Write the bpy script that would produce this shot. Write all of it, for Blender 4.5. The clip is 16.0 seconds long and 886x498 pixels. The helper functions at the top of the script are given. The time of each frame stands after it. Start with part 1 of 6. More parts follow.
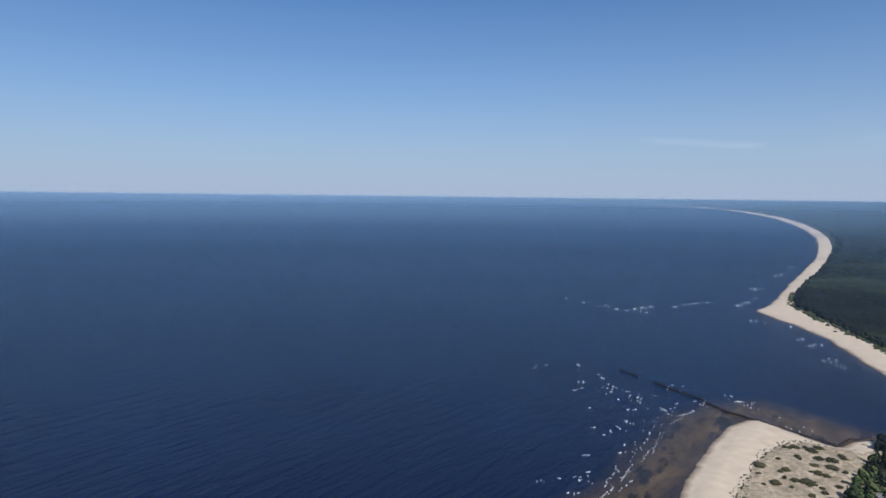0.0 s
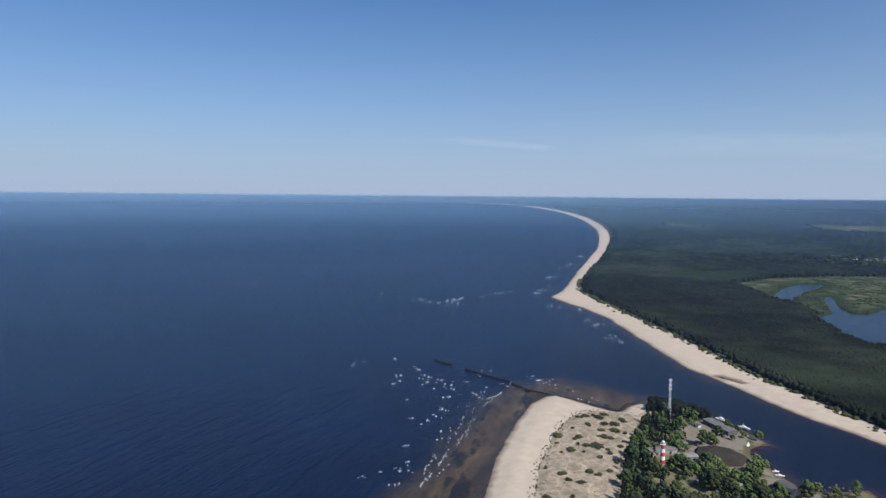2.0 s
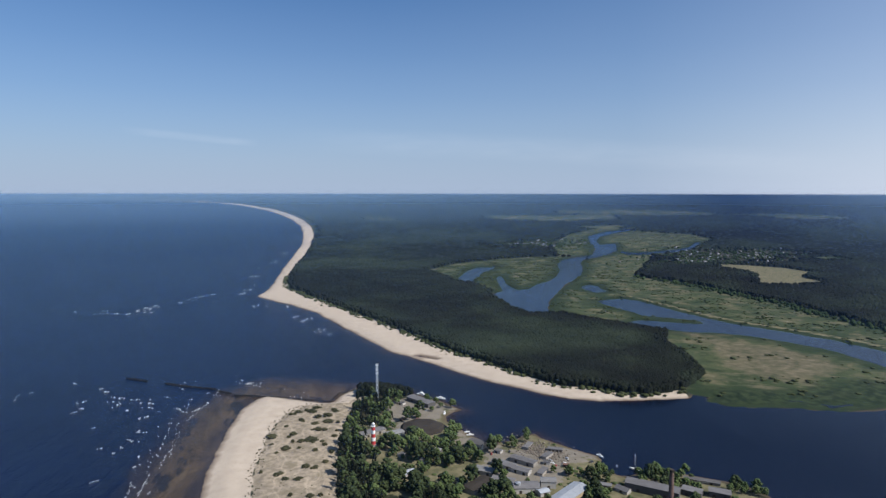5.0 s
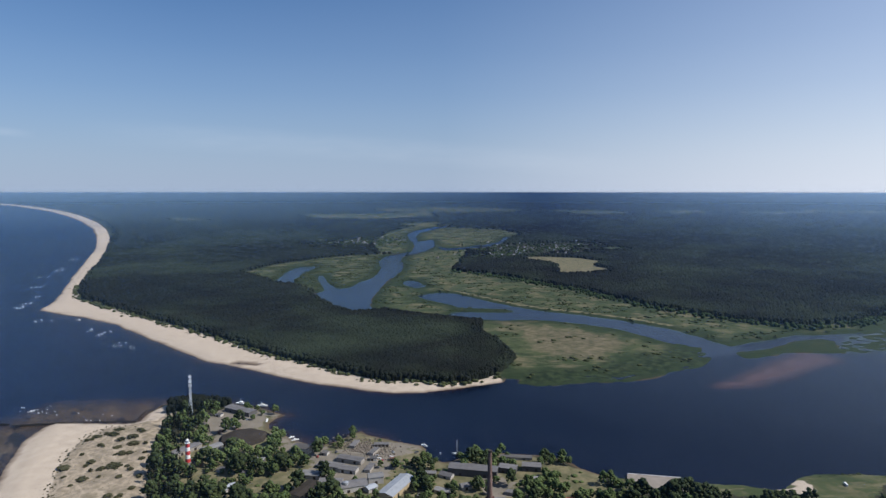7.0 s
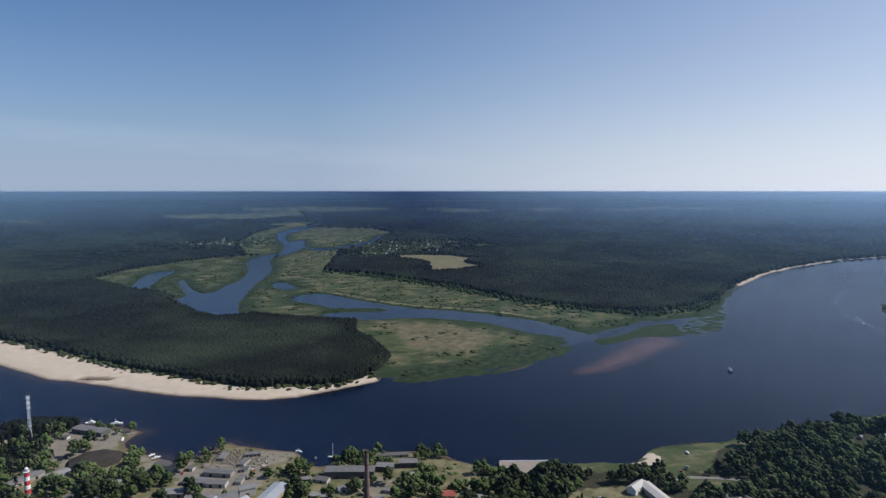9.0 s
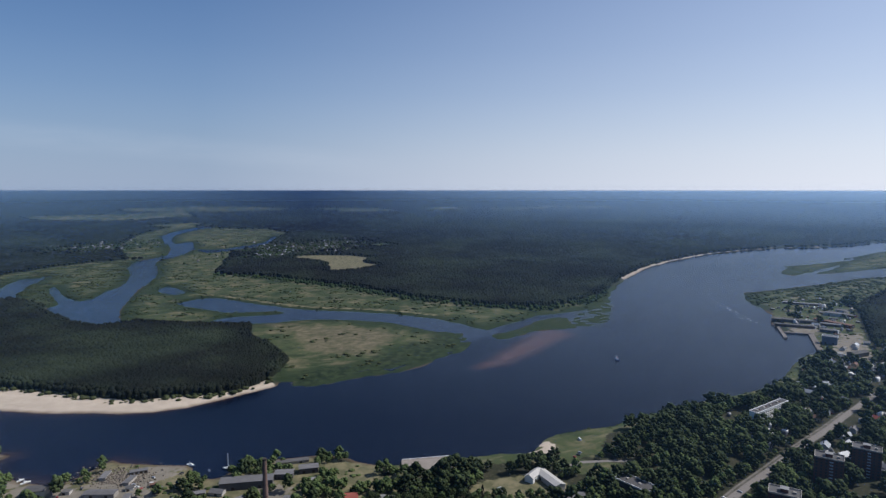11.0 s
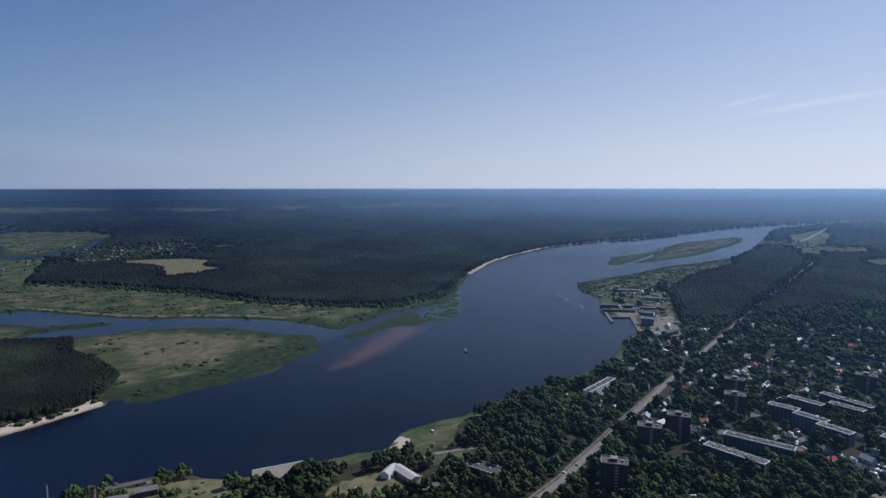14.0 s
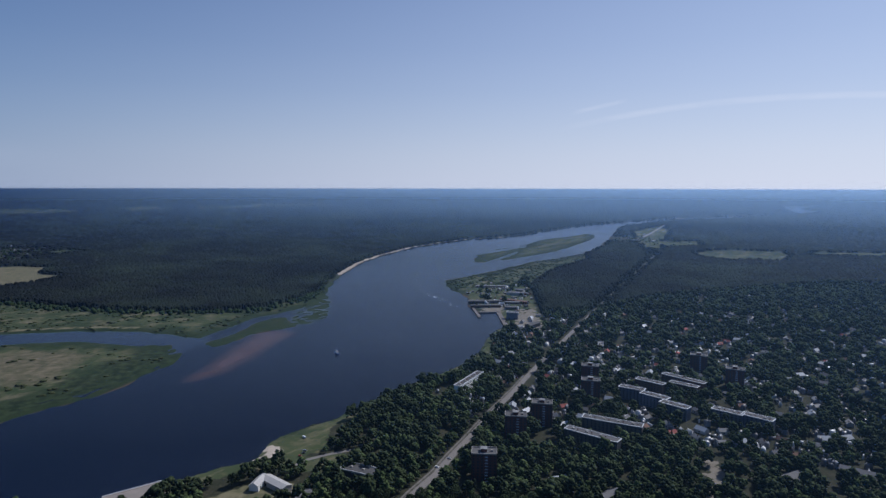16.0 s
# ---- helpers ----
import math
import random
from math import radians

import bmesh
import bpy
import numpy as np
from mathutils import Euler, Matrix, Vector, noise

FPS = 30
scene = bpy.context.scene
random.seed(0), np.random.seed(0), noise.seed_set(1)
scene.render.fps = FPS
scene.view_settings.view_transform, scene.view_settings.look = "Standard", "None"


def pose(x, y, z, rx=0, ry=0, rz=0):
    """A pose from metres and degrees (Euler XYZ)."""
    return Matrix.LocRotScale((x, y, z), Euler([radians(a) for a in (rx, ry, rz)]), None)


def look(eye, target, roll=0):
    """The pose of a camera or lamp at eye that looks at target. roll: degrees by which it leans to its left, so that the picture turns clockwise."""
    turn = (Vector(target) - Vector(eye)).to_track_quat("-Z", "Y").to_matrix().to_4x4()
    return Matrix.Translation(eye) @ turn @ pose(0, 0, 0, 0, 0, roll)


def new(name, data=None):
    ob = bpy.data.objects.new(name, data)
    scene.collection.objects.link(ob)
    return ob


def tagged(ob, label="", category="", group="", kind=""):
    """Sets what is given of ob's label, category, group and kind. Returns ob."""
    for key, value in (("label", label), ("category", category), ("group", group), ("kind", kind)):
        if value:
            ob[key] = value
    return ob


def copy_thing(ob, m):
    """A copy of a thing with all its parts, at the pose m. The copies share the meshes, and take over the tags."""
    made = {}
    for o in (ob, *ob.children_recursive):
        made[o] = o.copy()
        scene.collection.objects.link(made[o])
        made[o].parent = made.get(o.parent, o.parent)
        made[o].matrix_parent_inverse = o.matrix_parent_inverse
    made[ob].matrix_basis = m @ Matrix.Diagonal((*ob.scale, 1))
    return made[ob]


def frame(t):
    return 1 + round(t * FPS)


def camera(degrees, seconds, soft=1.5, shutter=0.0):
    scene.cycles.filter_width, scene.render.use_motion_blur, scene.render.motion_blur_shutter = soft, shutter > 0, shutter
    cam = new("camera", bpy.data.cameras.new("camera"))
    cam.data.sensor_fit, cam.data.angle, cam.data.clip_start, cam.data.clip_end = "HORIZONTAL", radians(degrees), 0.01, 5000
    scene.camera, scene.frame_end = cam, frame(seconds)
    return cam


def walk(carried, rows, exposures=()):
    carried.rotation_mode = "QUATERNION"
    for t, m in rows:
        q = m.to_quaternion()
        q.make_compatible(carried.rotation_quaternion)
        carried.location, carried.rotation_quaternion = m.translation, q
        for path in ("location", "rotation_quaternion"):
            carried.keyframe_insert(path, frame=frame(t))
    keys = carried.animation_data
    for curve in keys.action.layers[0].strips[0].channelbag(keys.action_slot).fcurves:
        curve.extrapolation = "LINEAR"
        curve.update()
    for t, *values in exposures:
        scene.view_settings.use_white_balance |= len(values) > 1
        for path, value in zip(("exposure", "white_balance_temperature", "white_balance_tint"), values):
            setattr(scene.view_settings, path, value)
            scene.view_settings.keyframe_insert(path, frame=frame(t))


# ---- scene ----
from collections import defaultdict

# ---------------------------------------------------------------- camera
cam = camera(71.68, 16.0, soft=1.4)
HOVER = 280.0  # height of the flight over the river mouth
TURNS = [(0.0, 0.0, -4.99, -0.66), (0.5, -4.46, -5.03, -0.67), (1.0, -8.71, -5.06, -0.66), (1.5, -12.98, -5.07, -0.62),
         (2.0, -17.24, -5.04, -0.54), (2.5, -21.62, -5.04, -0.50), (3.0, -26.14, -5.08, -0.46), (3.5, -30.73, -5.07, -0.27),
         (4.0, -35.35, -5.13, -0.15), (5.3, -47.10, -5.27, -0.06), (6.5, -57.23, -5.37, -0.01), (7.0, -61.11, -5.39, -0.02),
         (7.5, -64.63, -5.42, 0.0), (8.0, -67.80, -5.45, 0.01), (8.5, -70.51, -5.47, 0.0), (9.0, -73.03, -5.49, 0.0),
         (10.2, -78.75, -5.54, -0.02), (11.5, -84.73, -5.57, -0.02), (12.0, -86.86, -5.59, -0.02), (12.5, -89.04, -5.63, -0.02),
         (13.0, -91.41, -5.66, 0.0), (13.5, -93.90, -5.70, 0.01), (14.0, -96.50, -5.71, 0.02), (14.5, -99.24, -5.74, 0.01),
         (15.0, -102.22, -5.74, 0.0), (15.5, -105.35, -5.73, -0.02), (16.0, -108.67, -5.72, -0.10)]
walk(cam, [(t, pose(0, 0, HOVER, 90 + pitch, roll, yaw)) for t, yaw, pitch, roll in TURNS], 
     [(0.0, 0.30, 6400, 10), (4.0, 0.32, 6400, 10), (7.0, 0.23, 6400, 10), (9.2, 0.15, 6400, 10), (12.5, -0.04, 6080, 12), (16.0, -0.29, 5800, 13)])

# ---------------------------------------------------------------- light
SUN_AZ, SUN_EL = 160.0, 46.0  # clockwise from +y, and above the horizon
world = bpy.data.worlds.new("sky")
scene.world = world
world.use_nodes = True
wt = world.node_tree
sky = wt.nodes.new("ShaderNodeTexSky")
sky.sky_type = "NISHITA"
sky.sun_disc = False
sky.sun_elevation, sky.sun_rotation = radians(SUN_EL), radians(SUN_AZ)
sky.altitude, sky.air_density, sky.dust_density, sky.ozone_density = 200, 1.0, 0.6, 4.0
backdrop = wt.nodes["Background"]
backdrop.inputs["Strength"].default_value = 0.066
# pale summer haze low in the sky
coord = wt.nodes.new("ShaderNodeTexCoord")
split = wt.nodes.new("ShaderNodeSeparateXYZ")
wt.links.new(coord.outputs["Generated"], split.inputs[0])
ramp = wt.nodes.new("ShaderNodeValToRGB")
stops = ramp.color_ramp.elements
stops[0].color, stops[1].color = (0.97, 0.97, 0.97, 1), (0, 0, 0, 1)
for at_, v_ in ((0.05, 0.82), (0.10, 0.60), (0.15, 0.41), (0.213, 0.25), (0.30, 0.10), (0.45, 0.0)):
    stops.new(at_).color = (v_, v_, v_, 1)
wt.links.new(split.outputs["Z"], ramp.inputs[0])
toward = wt.nodes.new("ShaderNodeVectorMath")
toward.operation = "DOT_PRODUCT"
toward.inputs[1].default_value = (math.sin(radians(SUN_AZ)), math.cos(radians(SUN_AZ)), 0)
wt.links.new(coord.outputs["Generated"], toward.inputs[0])
side = wt.nodes.new("ShaderNodeMapRange")
side.inputs[1].default_value, side.inputs[2].default_value = -0.15, 1.0
wt.links.new(toward.outputs["Value"], side.inputs[0])
glow = wt.nodes.new("ShaderNodeMix")
glow.data_type = "RGBA"
glow.inputs[6].default_value, glow.inputs[7].default_value = (5.0, 6.1, 8.0, 1), (13.2, 13.4, 14.2, 1)
wt.links.new(side.outputs[0], glow.inputs[0])
blend = wt.nodes.new("ShaderNodeMix")
blend.data_type = "RGBA"
wt.links.new(glow.outputs[2], blend.inputs[7])
# brighter, whiter air round the sun
aureole = wt.nodes.new("ShaderNodeMapRange")
aureole.inputs[1].default_value, aureole.inputs[2].default_value, aureole.inputs[4].default_value = -0.5, 1.0, 0.38
wt.links.new(toward.outputs["Value"], aureole.inputs[0])
veil = wt.nodes.new("ShaderNodeMix")
veil.data_type = "FLOAT"
veil.inputs[3].default_value = 1.0
wt.links.new(aureole.outputs[0], veil.inputs[0])
wt.links.new(ramp.outputs[0], veil.inputs[2])
wt.links.new(veil.outputs[0], blend.inputs[0])
tint = wt.nodes.new("ShaderNodeMix")
tint.data_type, tint.blend_type = "RGBA", "MULTIPLY"
tint.inputs[0].default_value = 1.0
tint.inputs[7].default_value = (0.52, 0.91, 1.24, 1)
wt.links.new(sky.outputs[0], tint.inputs[6])
wt.links.new(tint.outputs[2], blend.inputs[6])


def sky_node(kind, *sockets, op=None):
    n = wt.nodes.new(kind)
    if op:
        n.operation = op
    for i, v in enumerate(sockets):
        if isinstance(v, bpy.types.NodeSocket):
            wt.links.new(v, n.inputs[i])
        elif v is not None:
            n.inputs[i].default_value = v
    return n.outputs[0]


def m2(op, a, b=0.0):
    return sky_node("ShaderNodeMath", a, b, op=op)


bearing = m2("MULTIPLY", m2("ARCTAN2", split.outputs["X"], split.outputs["Y"]), 180 / math.pi)
height = m2("MULTIPLY", m2("ARCSINE", split.outputs["Z"]), 180 / math.pi)
grain = wt.nodes.new("ShaderNodeTexNoise")
grain.inputs["Scale"].default_value, grain.inputs["Detail"].default_value = 16.0, 5.0
squash = wt.nodes.new("ShaderNodeMapping")
squash.inputs["Scale"].default_value = (1, 1, 6)
wt.links.new(coord.outputs["Generated"], squash.inputs[0])
wt.links.new(squash.outputs[0], grain.inputs["Vector"])
tuft = m2("MULTIPLY", grain.outputs["Fac"], 1.6)
# thin cirrus streaks: bearing and height of both ends, bow, half width, strength
last = blend.outputs[2]
for b0, h0, b1, h1, bow, wide, dense in ((17, 5.1, 28, 4.3, 0.0, 0.42, 0.065), (119, 5.2, 155, 5.26, 2.0, 0.36, 0.30), (120.3, 6.65, 125.2, 7.65, 0.0, 0.26, 0.18), (30, 4.8, 80, 1.8, 0.5, 1.4, 0.05)):
    u = m2("DIVIDE", m2("SUBTRACT", bearing, b0), b1 - b0)
    rest = m2("SUBTRACT", 1.0, u)
    middle = m2("ADD", m2("ADD", m2("MULTIPLY", u, h1 - h0), h0), m2("MULTIPLY", m2("MULTIPLY", u, rest), 4 * bow))
    off = m2("DIVIDE", m2("SUBTRACT", height, middle), wide)
    body = m2("POWER", m2("MAXIMUM", m2("SUBTRACT", 1.0, m2("MULTIPLY", off, off)), 0.0), 1.5)
    ends = m2("MAXIMUM", m2("MINIMUM", m2("MINIMUM", m2("MULTIPLY", u, 5.0), m2("MULTIPLY", rest, 5.0)), 1.0), 0.0)
    cover = m2("MULTIPLY", m2("MULTIPLY", body, ends), m2("MULTIPLY", tuft, dense))
    streak = wt.nodes.new("ShaderNodeMix")
    streak.data_type = "RGBA"
    streak.inputs[7].default_value = (13.5, 13.8, 14.6, 1)
    wt.links.new(cover, streak.inputs[0])
    wt.links.new(last, streak.inputs[6])
    last = streak.outputs[2]
wt.links.new(last, backdrop.inputs["Color"])

sun = new("sun", bpy.data.lights.new("sun", "SUN"))
sun.data.energy, sun.data.angle, sun.data.color = 4.2, radians(0.53), (1.0, 0.95, 0.87)
sa, se = radians(SUN_AZ), radians(SUN_EL)
to_sun = Vector((math.sin(sa) * math.cos(se), math.cos(sa) * math.cos(se), math.sin(se)))
sun.matrix_world = look(to_sun * 1500, (0, 0, 0))


# ---------------------------------------------------------------- material helpers
class Mat:
    """A node material built up by short calls."""

    def __init__(self, name, rough=0.9, spec=0.3, metal=0.0):
        self.m = bpy.data.materials.new(name)
        self.m.use_nodes = True
        self.t = self.m.node_tree
        self.b = self.t.nodes["Principled BSDF"]
        self.b.inputs["Roughness"].default_value = rough
        self.b.inputs["Specular IOR Level"].default_value = spec
        self.b.inputs["Metallic"].default_value = metal
        self.pos = None

    def node(self, kind, **values):
        n = self.t.nodes.new(kind)
        for k, v in values.items():
            self.put(n, k, v)
        return n

    def put(self, n, k, v):
        socket = n.inputs[int(k[1:])] if k[0] == "i" and k[1:].isdigit() else n.inputs[k]
        if isinstance(v, bpy.types.NodeSocket):
            self.t.links.new(v, socket)
        else:
            socket.default_value = v

    def place(self):
        if self.pos is None:
            self.pos = self.node("ShaderNodeNewGeometry").outputs["Position"]
        return self.pos

    def noise(self, size, detail=3.0, rough=0.55, stretch=None):
        at = self.place()
        if stretch:
            mp = self.node("ShaderNodeMapping", Vector=at)
            mp.vector_type = "TEXTURE"
            mp.inputs["Scale"].default_value = [1 / v for v in stretch[:3]]
            if len(stretch) > 3:  # heading of the long axis
                mp.inputs["Rotation"].default_value = (0, 0, radians(stretch[3]))
            at = mp.outputs[0]
        n = self.node("ShaderNodeTexNoise", Vector=at, Scale=1.0 / size, Detail=detail, Roughness=rough)
        return n.outputs["Fac"]

    def span(self, v, a, b, c=0.0, d=1.0):
        n = self.node("ShaderNodeMapRange", Value=v)
        n.inputs[1].default_value, n.inputs[2].default_value = a, b
        n.inputs[3].default_value, n.inputs[4].default_value = c, d
        return n.outputs[0]

    def sum(self, op, a, b):
        n = self.t.nodes.new("ShaderNodeMath")
        n.operation = op
        self.put(n, "i0", a)
        self.put(n, "i1", b)
        return n.outputs[0]

    def mix(self, f, a, b):
        n = self.t.nodes.new("ShaderNodeMix")
        n.data_type = "RGBA"
        for i, v in ((0, f), (6, a), (7, b)):
            if isinstance(v, tuple):
                v = (*v, 1.0)
            self.put(n, f"i{i}", v)
        return n.outputs[2]

    def attr(self, name):
        n = self.t.nodes.new("ShaderNodeAttribute")
        n.attribute_name = name
        return n.outputs["Fac"]

    def chance(self, per_piece=False):
        if per_piece:
            return self.node("ShaderNodeNewGeometry").outputs["Random Per Island"]
        return self.node("ShaderNodeObjectInfo").outputs["Random"]

    def colour(self, c):
        self.put(self.b, "Base Color", (*c, 1.0) if isinstance(c, tuple) else c)
        return self

    def bump(self, h, strength, distance):
        n = self.node("ShaderNodeBump", Height=h, Strength=strength, Distance=distance)
        self.t.links.new(n.outputs[0], self.b.inputs["Normal"])
        return self


def plain(name, c, rough=0.8, spec=0.3, metal=0.0, grain=0.5, vary=0.25, size=None):
    """Painted or weathered surface: colour with grain and larger stains, and a change from piece to piece."""
    k = Mat(name, rough, spec, metal)
    dark = tuple(v * (1 - vary) for v in c)
    light = tuple(min(1.0, v * (1 + vary)) for v in c)
    fine = k.noise(grain, 4.0)
    broad = k.noise(size or grain * 12, 3.0)
    f = k.span(k.sum("ADD", k.sum("MULTIPLY", fine, 0.5), k.sum("MULTIPLY", broad, 0.5)), 0.3, 0.7)
    col = k.mix(f, dark, light)
    shift = k.span(k.chance(), 0.0, 1.0, 0.85, 1.12)
    hsv = k.node("ShaderNodeHueSaturation", Color=col, Value=shift)
    k.colour(hsv.outputs[0])
    k.bump(fine, 0.25, grain * 0.1)
    return k.m


# ---------------------------------------------------------------- plan of the place (metres, flight point over 0, 0)
COAST_NORTH = [(5648, 30845), (6833, 29131), (7671, 26553), (8078, 23319), (7847, 19262), (7226, 16054), (6126, 12384), (4850, 8963), (3946, 6908), (3234, 5427), (2684, 4391), (2244, 3641), (1778, 2905), (1413, 2385), (1127, 1983), (956, 1730), (834, 1565), (790, 1528), (784, 1458), (790, 1352), (777, 1211), (742, 1077), (719, 984), (694, 888), (677, 811), (680, 776), (679, 713), (674, 649), (674, 593), (679, 545), (685, 500), (696, 459), (715, 425), (747, 397), (783, 370), (814, 346)]
COAST_MEADOW = [(831, 350), (845, 307), (876, 274), (908, 239), (923, 200), (968, 167), (1022, 134), (1075, 106), (1141, 120)]
COAST_RIGHT = [(1209, 69), (1251, 40), (1314, -1), (1361, -33), (1395, -88), (1431, -133), (1475, -167), (1555, -202), (1660, -231), (1829, -274), (1966, -319), (2063, -360), (2267, -445), (2477, -573), (2756, -782), (2987, -1028), (3123, -1235), (3164, -1414), (3350, -1681), (3661, -2042), (3986, -2454), (4179, -2820), (4647, -3710), (4815, -4476), (5113, -5463)]
COAST_TOWN_FAR = [(4907, -5243), (4595, -4272), (4579, -3953), (4409, -3521), (4056, -2986), (3801, -2635), (3030, -2048), (2548, -1663), (2283, -1409), (2149, -1202), (2063, -1037), (1916, -858), (1816, -716), (1739, -590), (1624, -564), (1487, -556), (1439, -554), (1333, -512), (1306, -515), (1219, -493), (1229, -502), (1269, -512), (1259, -560), (1110, -512), (1092, -478), (1024, -433), (945, -383), (892, -331), (855, -288), (830, -243), (799, -191), (769, -156), (752, -146), (743, -124), (725, -108), (709, -70), (691, -39), (670, -24), (643, -15), (635, -3), (632, 18), (618, 53), (607, 70), (619, 75), (604, 123), (590, 123), (588, 149), (592, 167), (604, 186)]
COAST_TOWN_NEAR = [(602, 211), (589, 244), (578, 273), (571, 283), (553, 286), (544, 289), (537, 295), (537, 309), (544, 323), (555, 326), (561, 335), (558, 369), (557, 407), (563, 420), (549, 425), (529, 426), (509, 434), (504, 447), (505, 471), (512, 495), (517, 520), (527, 531), (544, 535), (558, 533), (562, 564), (561, 591), (554, 630), (545, 679), (508, 702), (472, 686), (457, 675), (445, 683), (427, 715), (405, 761), (389, 757), (355, 733), (313, 684), (280, 638), (244, 587), (218, 541), (200, 509)]
TRIBUTARY = [[(3080, 1762), (2705, 1539), (2411, 1433), (2257, 1426), (2134, 1379), (1959, 1253), (1818, 1170), (1689, 1112), (1573, 1068), (1457, 1009), (1364, 963), (1289, 922), (1206, 868), (1156, 811), (1116, 843), (1143, 911), (1209, 1015), (1285, 1111), (1321, 1115), (1383, 1139), (1379, 1097), (1432, 1099), (1534, 1135), (1593, 1146), (1688, 1185), (1855, 1285), (2000, 1395), (2121, 1466), (2229, 1494), (2389, 1485), (2638, 1620), (2870, 1765)],
    [(1384, 842), (1434, 837), (1472, 818), (1473, 766), (1430, 686), (1393, 605), (1365, 533), (1351, 456), (1350, 387), (1341, 306), (1324, 252), (1300, 188), (1264, 137), (1226, 101), (1205, 68), (1181, 57), (1117, 106), (1168, 158), (1193, 193), (1220, 232), (1236, 260), (1255, 298), (1260, 361), (1259, 426), (1242, 485), (1209, 519), (1200, 555), (1179, 593), (1187, 636), (1218, 658), (1252, 644), (1308, 525), (1331, 561), (1295, 666), (1330, 739), (1355, 803)],
    [(1386, 1352), (1480, 1424), (1627, 1520), (1712, 1553), (1729, 1511), (1789, 1535), (1669, 1457), (1616, 1437), (1524, 1383), (1434, 1321), (1375, 1266), (1358, 1279)],
    [(1537, 1316), (1584, 1335), (1510, 1256), (1434, 1177), (1385, 1109), (1337, 1102), (1375, 1158), (1447, 1231)],
    [(1604, 1023), (1635, 1012), (1602, 966), (1544, 905), (1506, 916), (1514, 951), (1545, 989)],
    [(2750, 1688), (3026, 1895), (3421, 2154), (3681, 2258), (3994, 2342), (4217, 2371), (4462, 2403), (4318, 2326), (4029, 2256), (3772, 2194), (3447, 2089), (3150, 1929), (2912, 1759)],
    [(2702, 1547), (2644, 1444), (2700, 1386), (2840, 1376), (2961, 1351), (3113, 1365), (3433, 1468), (3534, 1473), (3236, 1377), (2981, 1301), (2838, 1295), (2726, 1321), (2596, 1333), (2541, 1394)]]
MEADOW_BACK = [(1206, 558), (1220, 523), (1247, 487), (1265, 427), (1266, 363), (1261, 300), (1241, 262), (1220, 232), (1193, 193), (1168, 158), (1149, 124)]
REED_BED = [(1015, 235), (1073, 213), (1092, 177), (1150, 157), (1147, 119), (1055, 99), (1000, 143), (951, 179), (901, 222), (865, 265), (819, 320), (870, 345), (906, 306), (925, 260), (966, 246)]
DRY_GRASS = [(1185, 400), (1188, 282), (1138, 232), (1051, 247), (981, 281), (984, 332), (1028, 388), (1100, 423), (1149, 489), (1197, 531), (1204, 484)]
SAND_BANK = [(1503, 870), (1504, 791), (1461, 700), (1422, 618), (1392, 544), (1377, 465), (1376, 395), (1366, 312), (1354, 258), (1329, 192)]
REEDS = [(1161, 61), (1131, 49), (1141, 26), (1191, -11), (1221, -40), (1232, -79), (1255, -113), (1287, -99), (1343, -97), (1352, -66), (1293, -26), (1245, -7), (1189, 37)]
REED_STRIPES = [(1282, -99), (1247, -117), (1268, -156), (1327, -184), (1431, -205), (1607, -227), (1560, -180), (1452, -140), (1385, -118)]
RIVER_ISLAND = [(2164, -850), (2300, -928), (2382, -948), (2494, -1049), (2571, -1137), (2627, -1226), (2710, -1344), (2866, -1479), (2979, -1586), (3080, -1776), (3268, -2040), (3215, -2055), (3028, -1940), (2813, -1758), (2541, -1496), (2382, -1319), (2316, -1223), (2240, -1112), (2186, -1023), (2151, -948), (2118, -875)]
ISLAND_LANES = [[(2118, -877), (2206, -962), (2322, -1063), (2453, -1178), (2409, -1157), (2263, -1042), (2153, -943), (2098, -883)],
    [(2401, -958), (2491, -1059), (2565, -1157), (2680, -1341), (2628, -1315), (2490, -1140), (2424, -1035), (2358, -951)]]
FOREST_COAST = [(8224, 19191), (6835, 13818), (5492, 10149), (4381, 7588), (3506, 5762), (2882, 4601), (2184, 3415), (1945, 3057), (1494, 2407), (1222, 2044), (1049, 1799), (977, 1684), (914, 1558), (891, 1441), (862, 1277), (841, 1161), (822, 1061), (808, 985), (781, 860), (753, 744), (732, 559), (729, 521), (729, 499), (745, 473), (754, 445), (762, 416), (786, 390), (809, 377), (838, 370)]
FOREST_INLAND = [(884, 369), (925, 376), (1001, 429), (1081, 512), (1134, 576), (1137, 689), (1100, 755), (1095, 828), (1167, 950), (1267, 1109), (1325, 1289), (1421, 1505), (1654, 1634), (1916, 1703), (2125, 1695)]
DUNE_EDGE = [(242, 490), (259, 520), (278, 553), (300, 582), (329, 622), (360, 654), (390, 678), (424, 684), (451, 669)]
WOOD_EDGE = [(311, 458), (338, 496), (372, 540), (415, 592), (458, 635), (499, 660)]
SHOAL = [(137, 539), (166, 563), (207, 617), (246, 670), (279, 717), (313, 762), (375, 803), (437, 813), (482, 755), (505, 715), (525, 695), (454, 675), (389, 757), (313, 684), (244, 587), (200, 509), (60, 260), (-60, 330), (60, 450)]
SHOAL_RIVER = [(945, 68), (997, 42), (1056, 23), (1101, 5), (1160, -20), (1210, -47), (1209, -77), (1194, -93), (1156, -71), (1114, -46), (1066, -26), (1020, 1), (973, 29)]
SAND_SPOT = [(673, -24), (667, -38), (650, -44), (631, -44), (627, -33), (633, -21), (630, -9), (631, 4), (638, 6), (646, -15), (661, -19)]
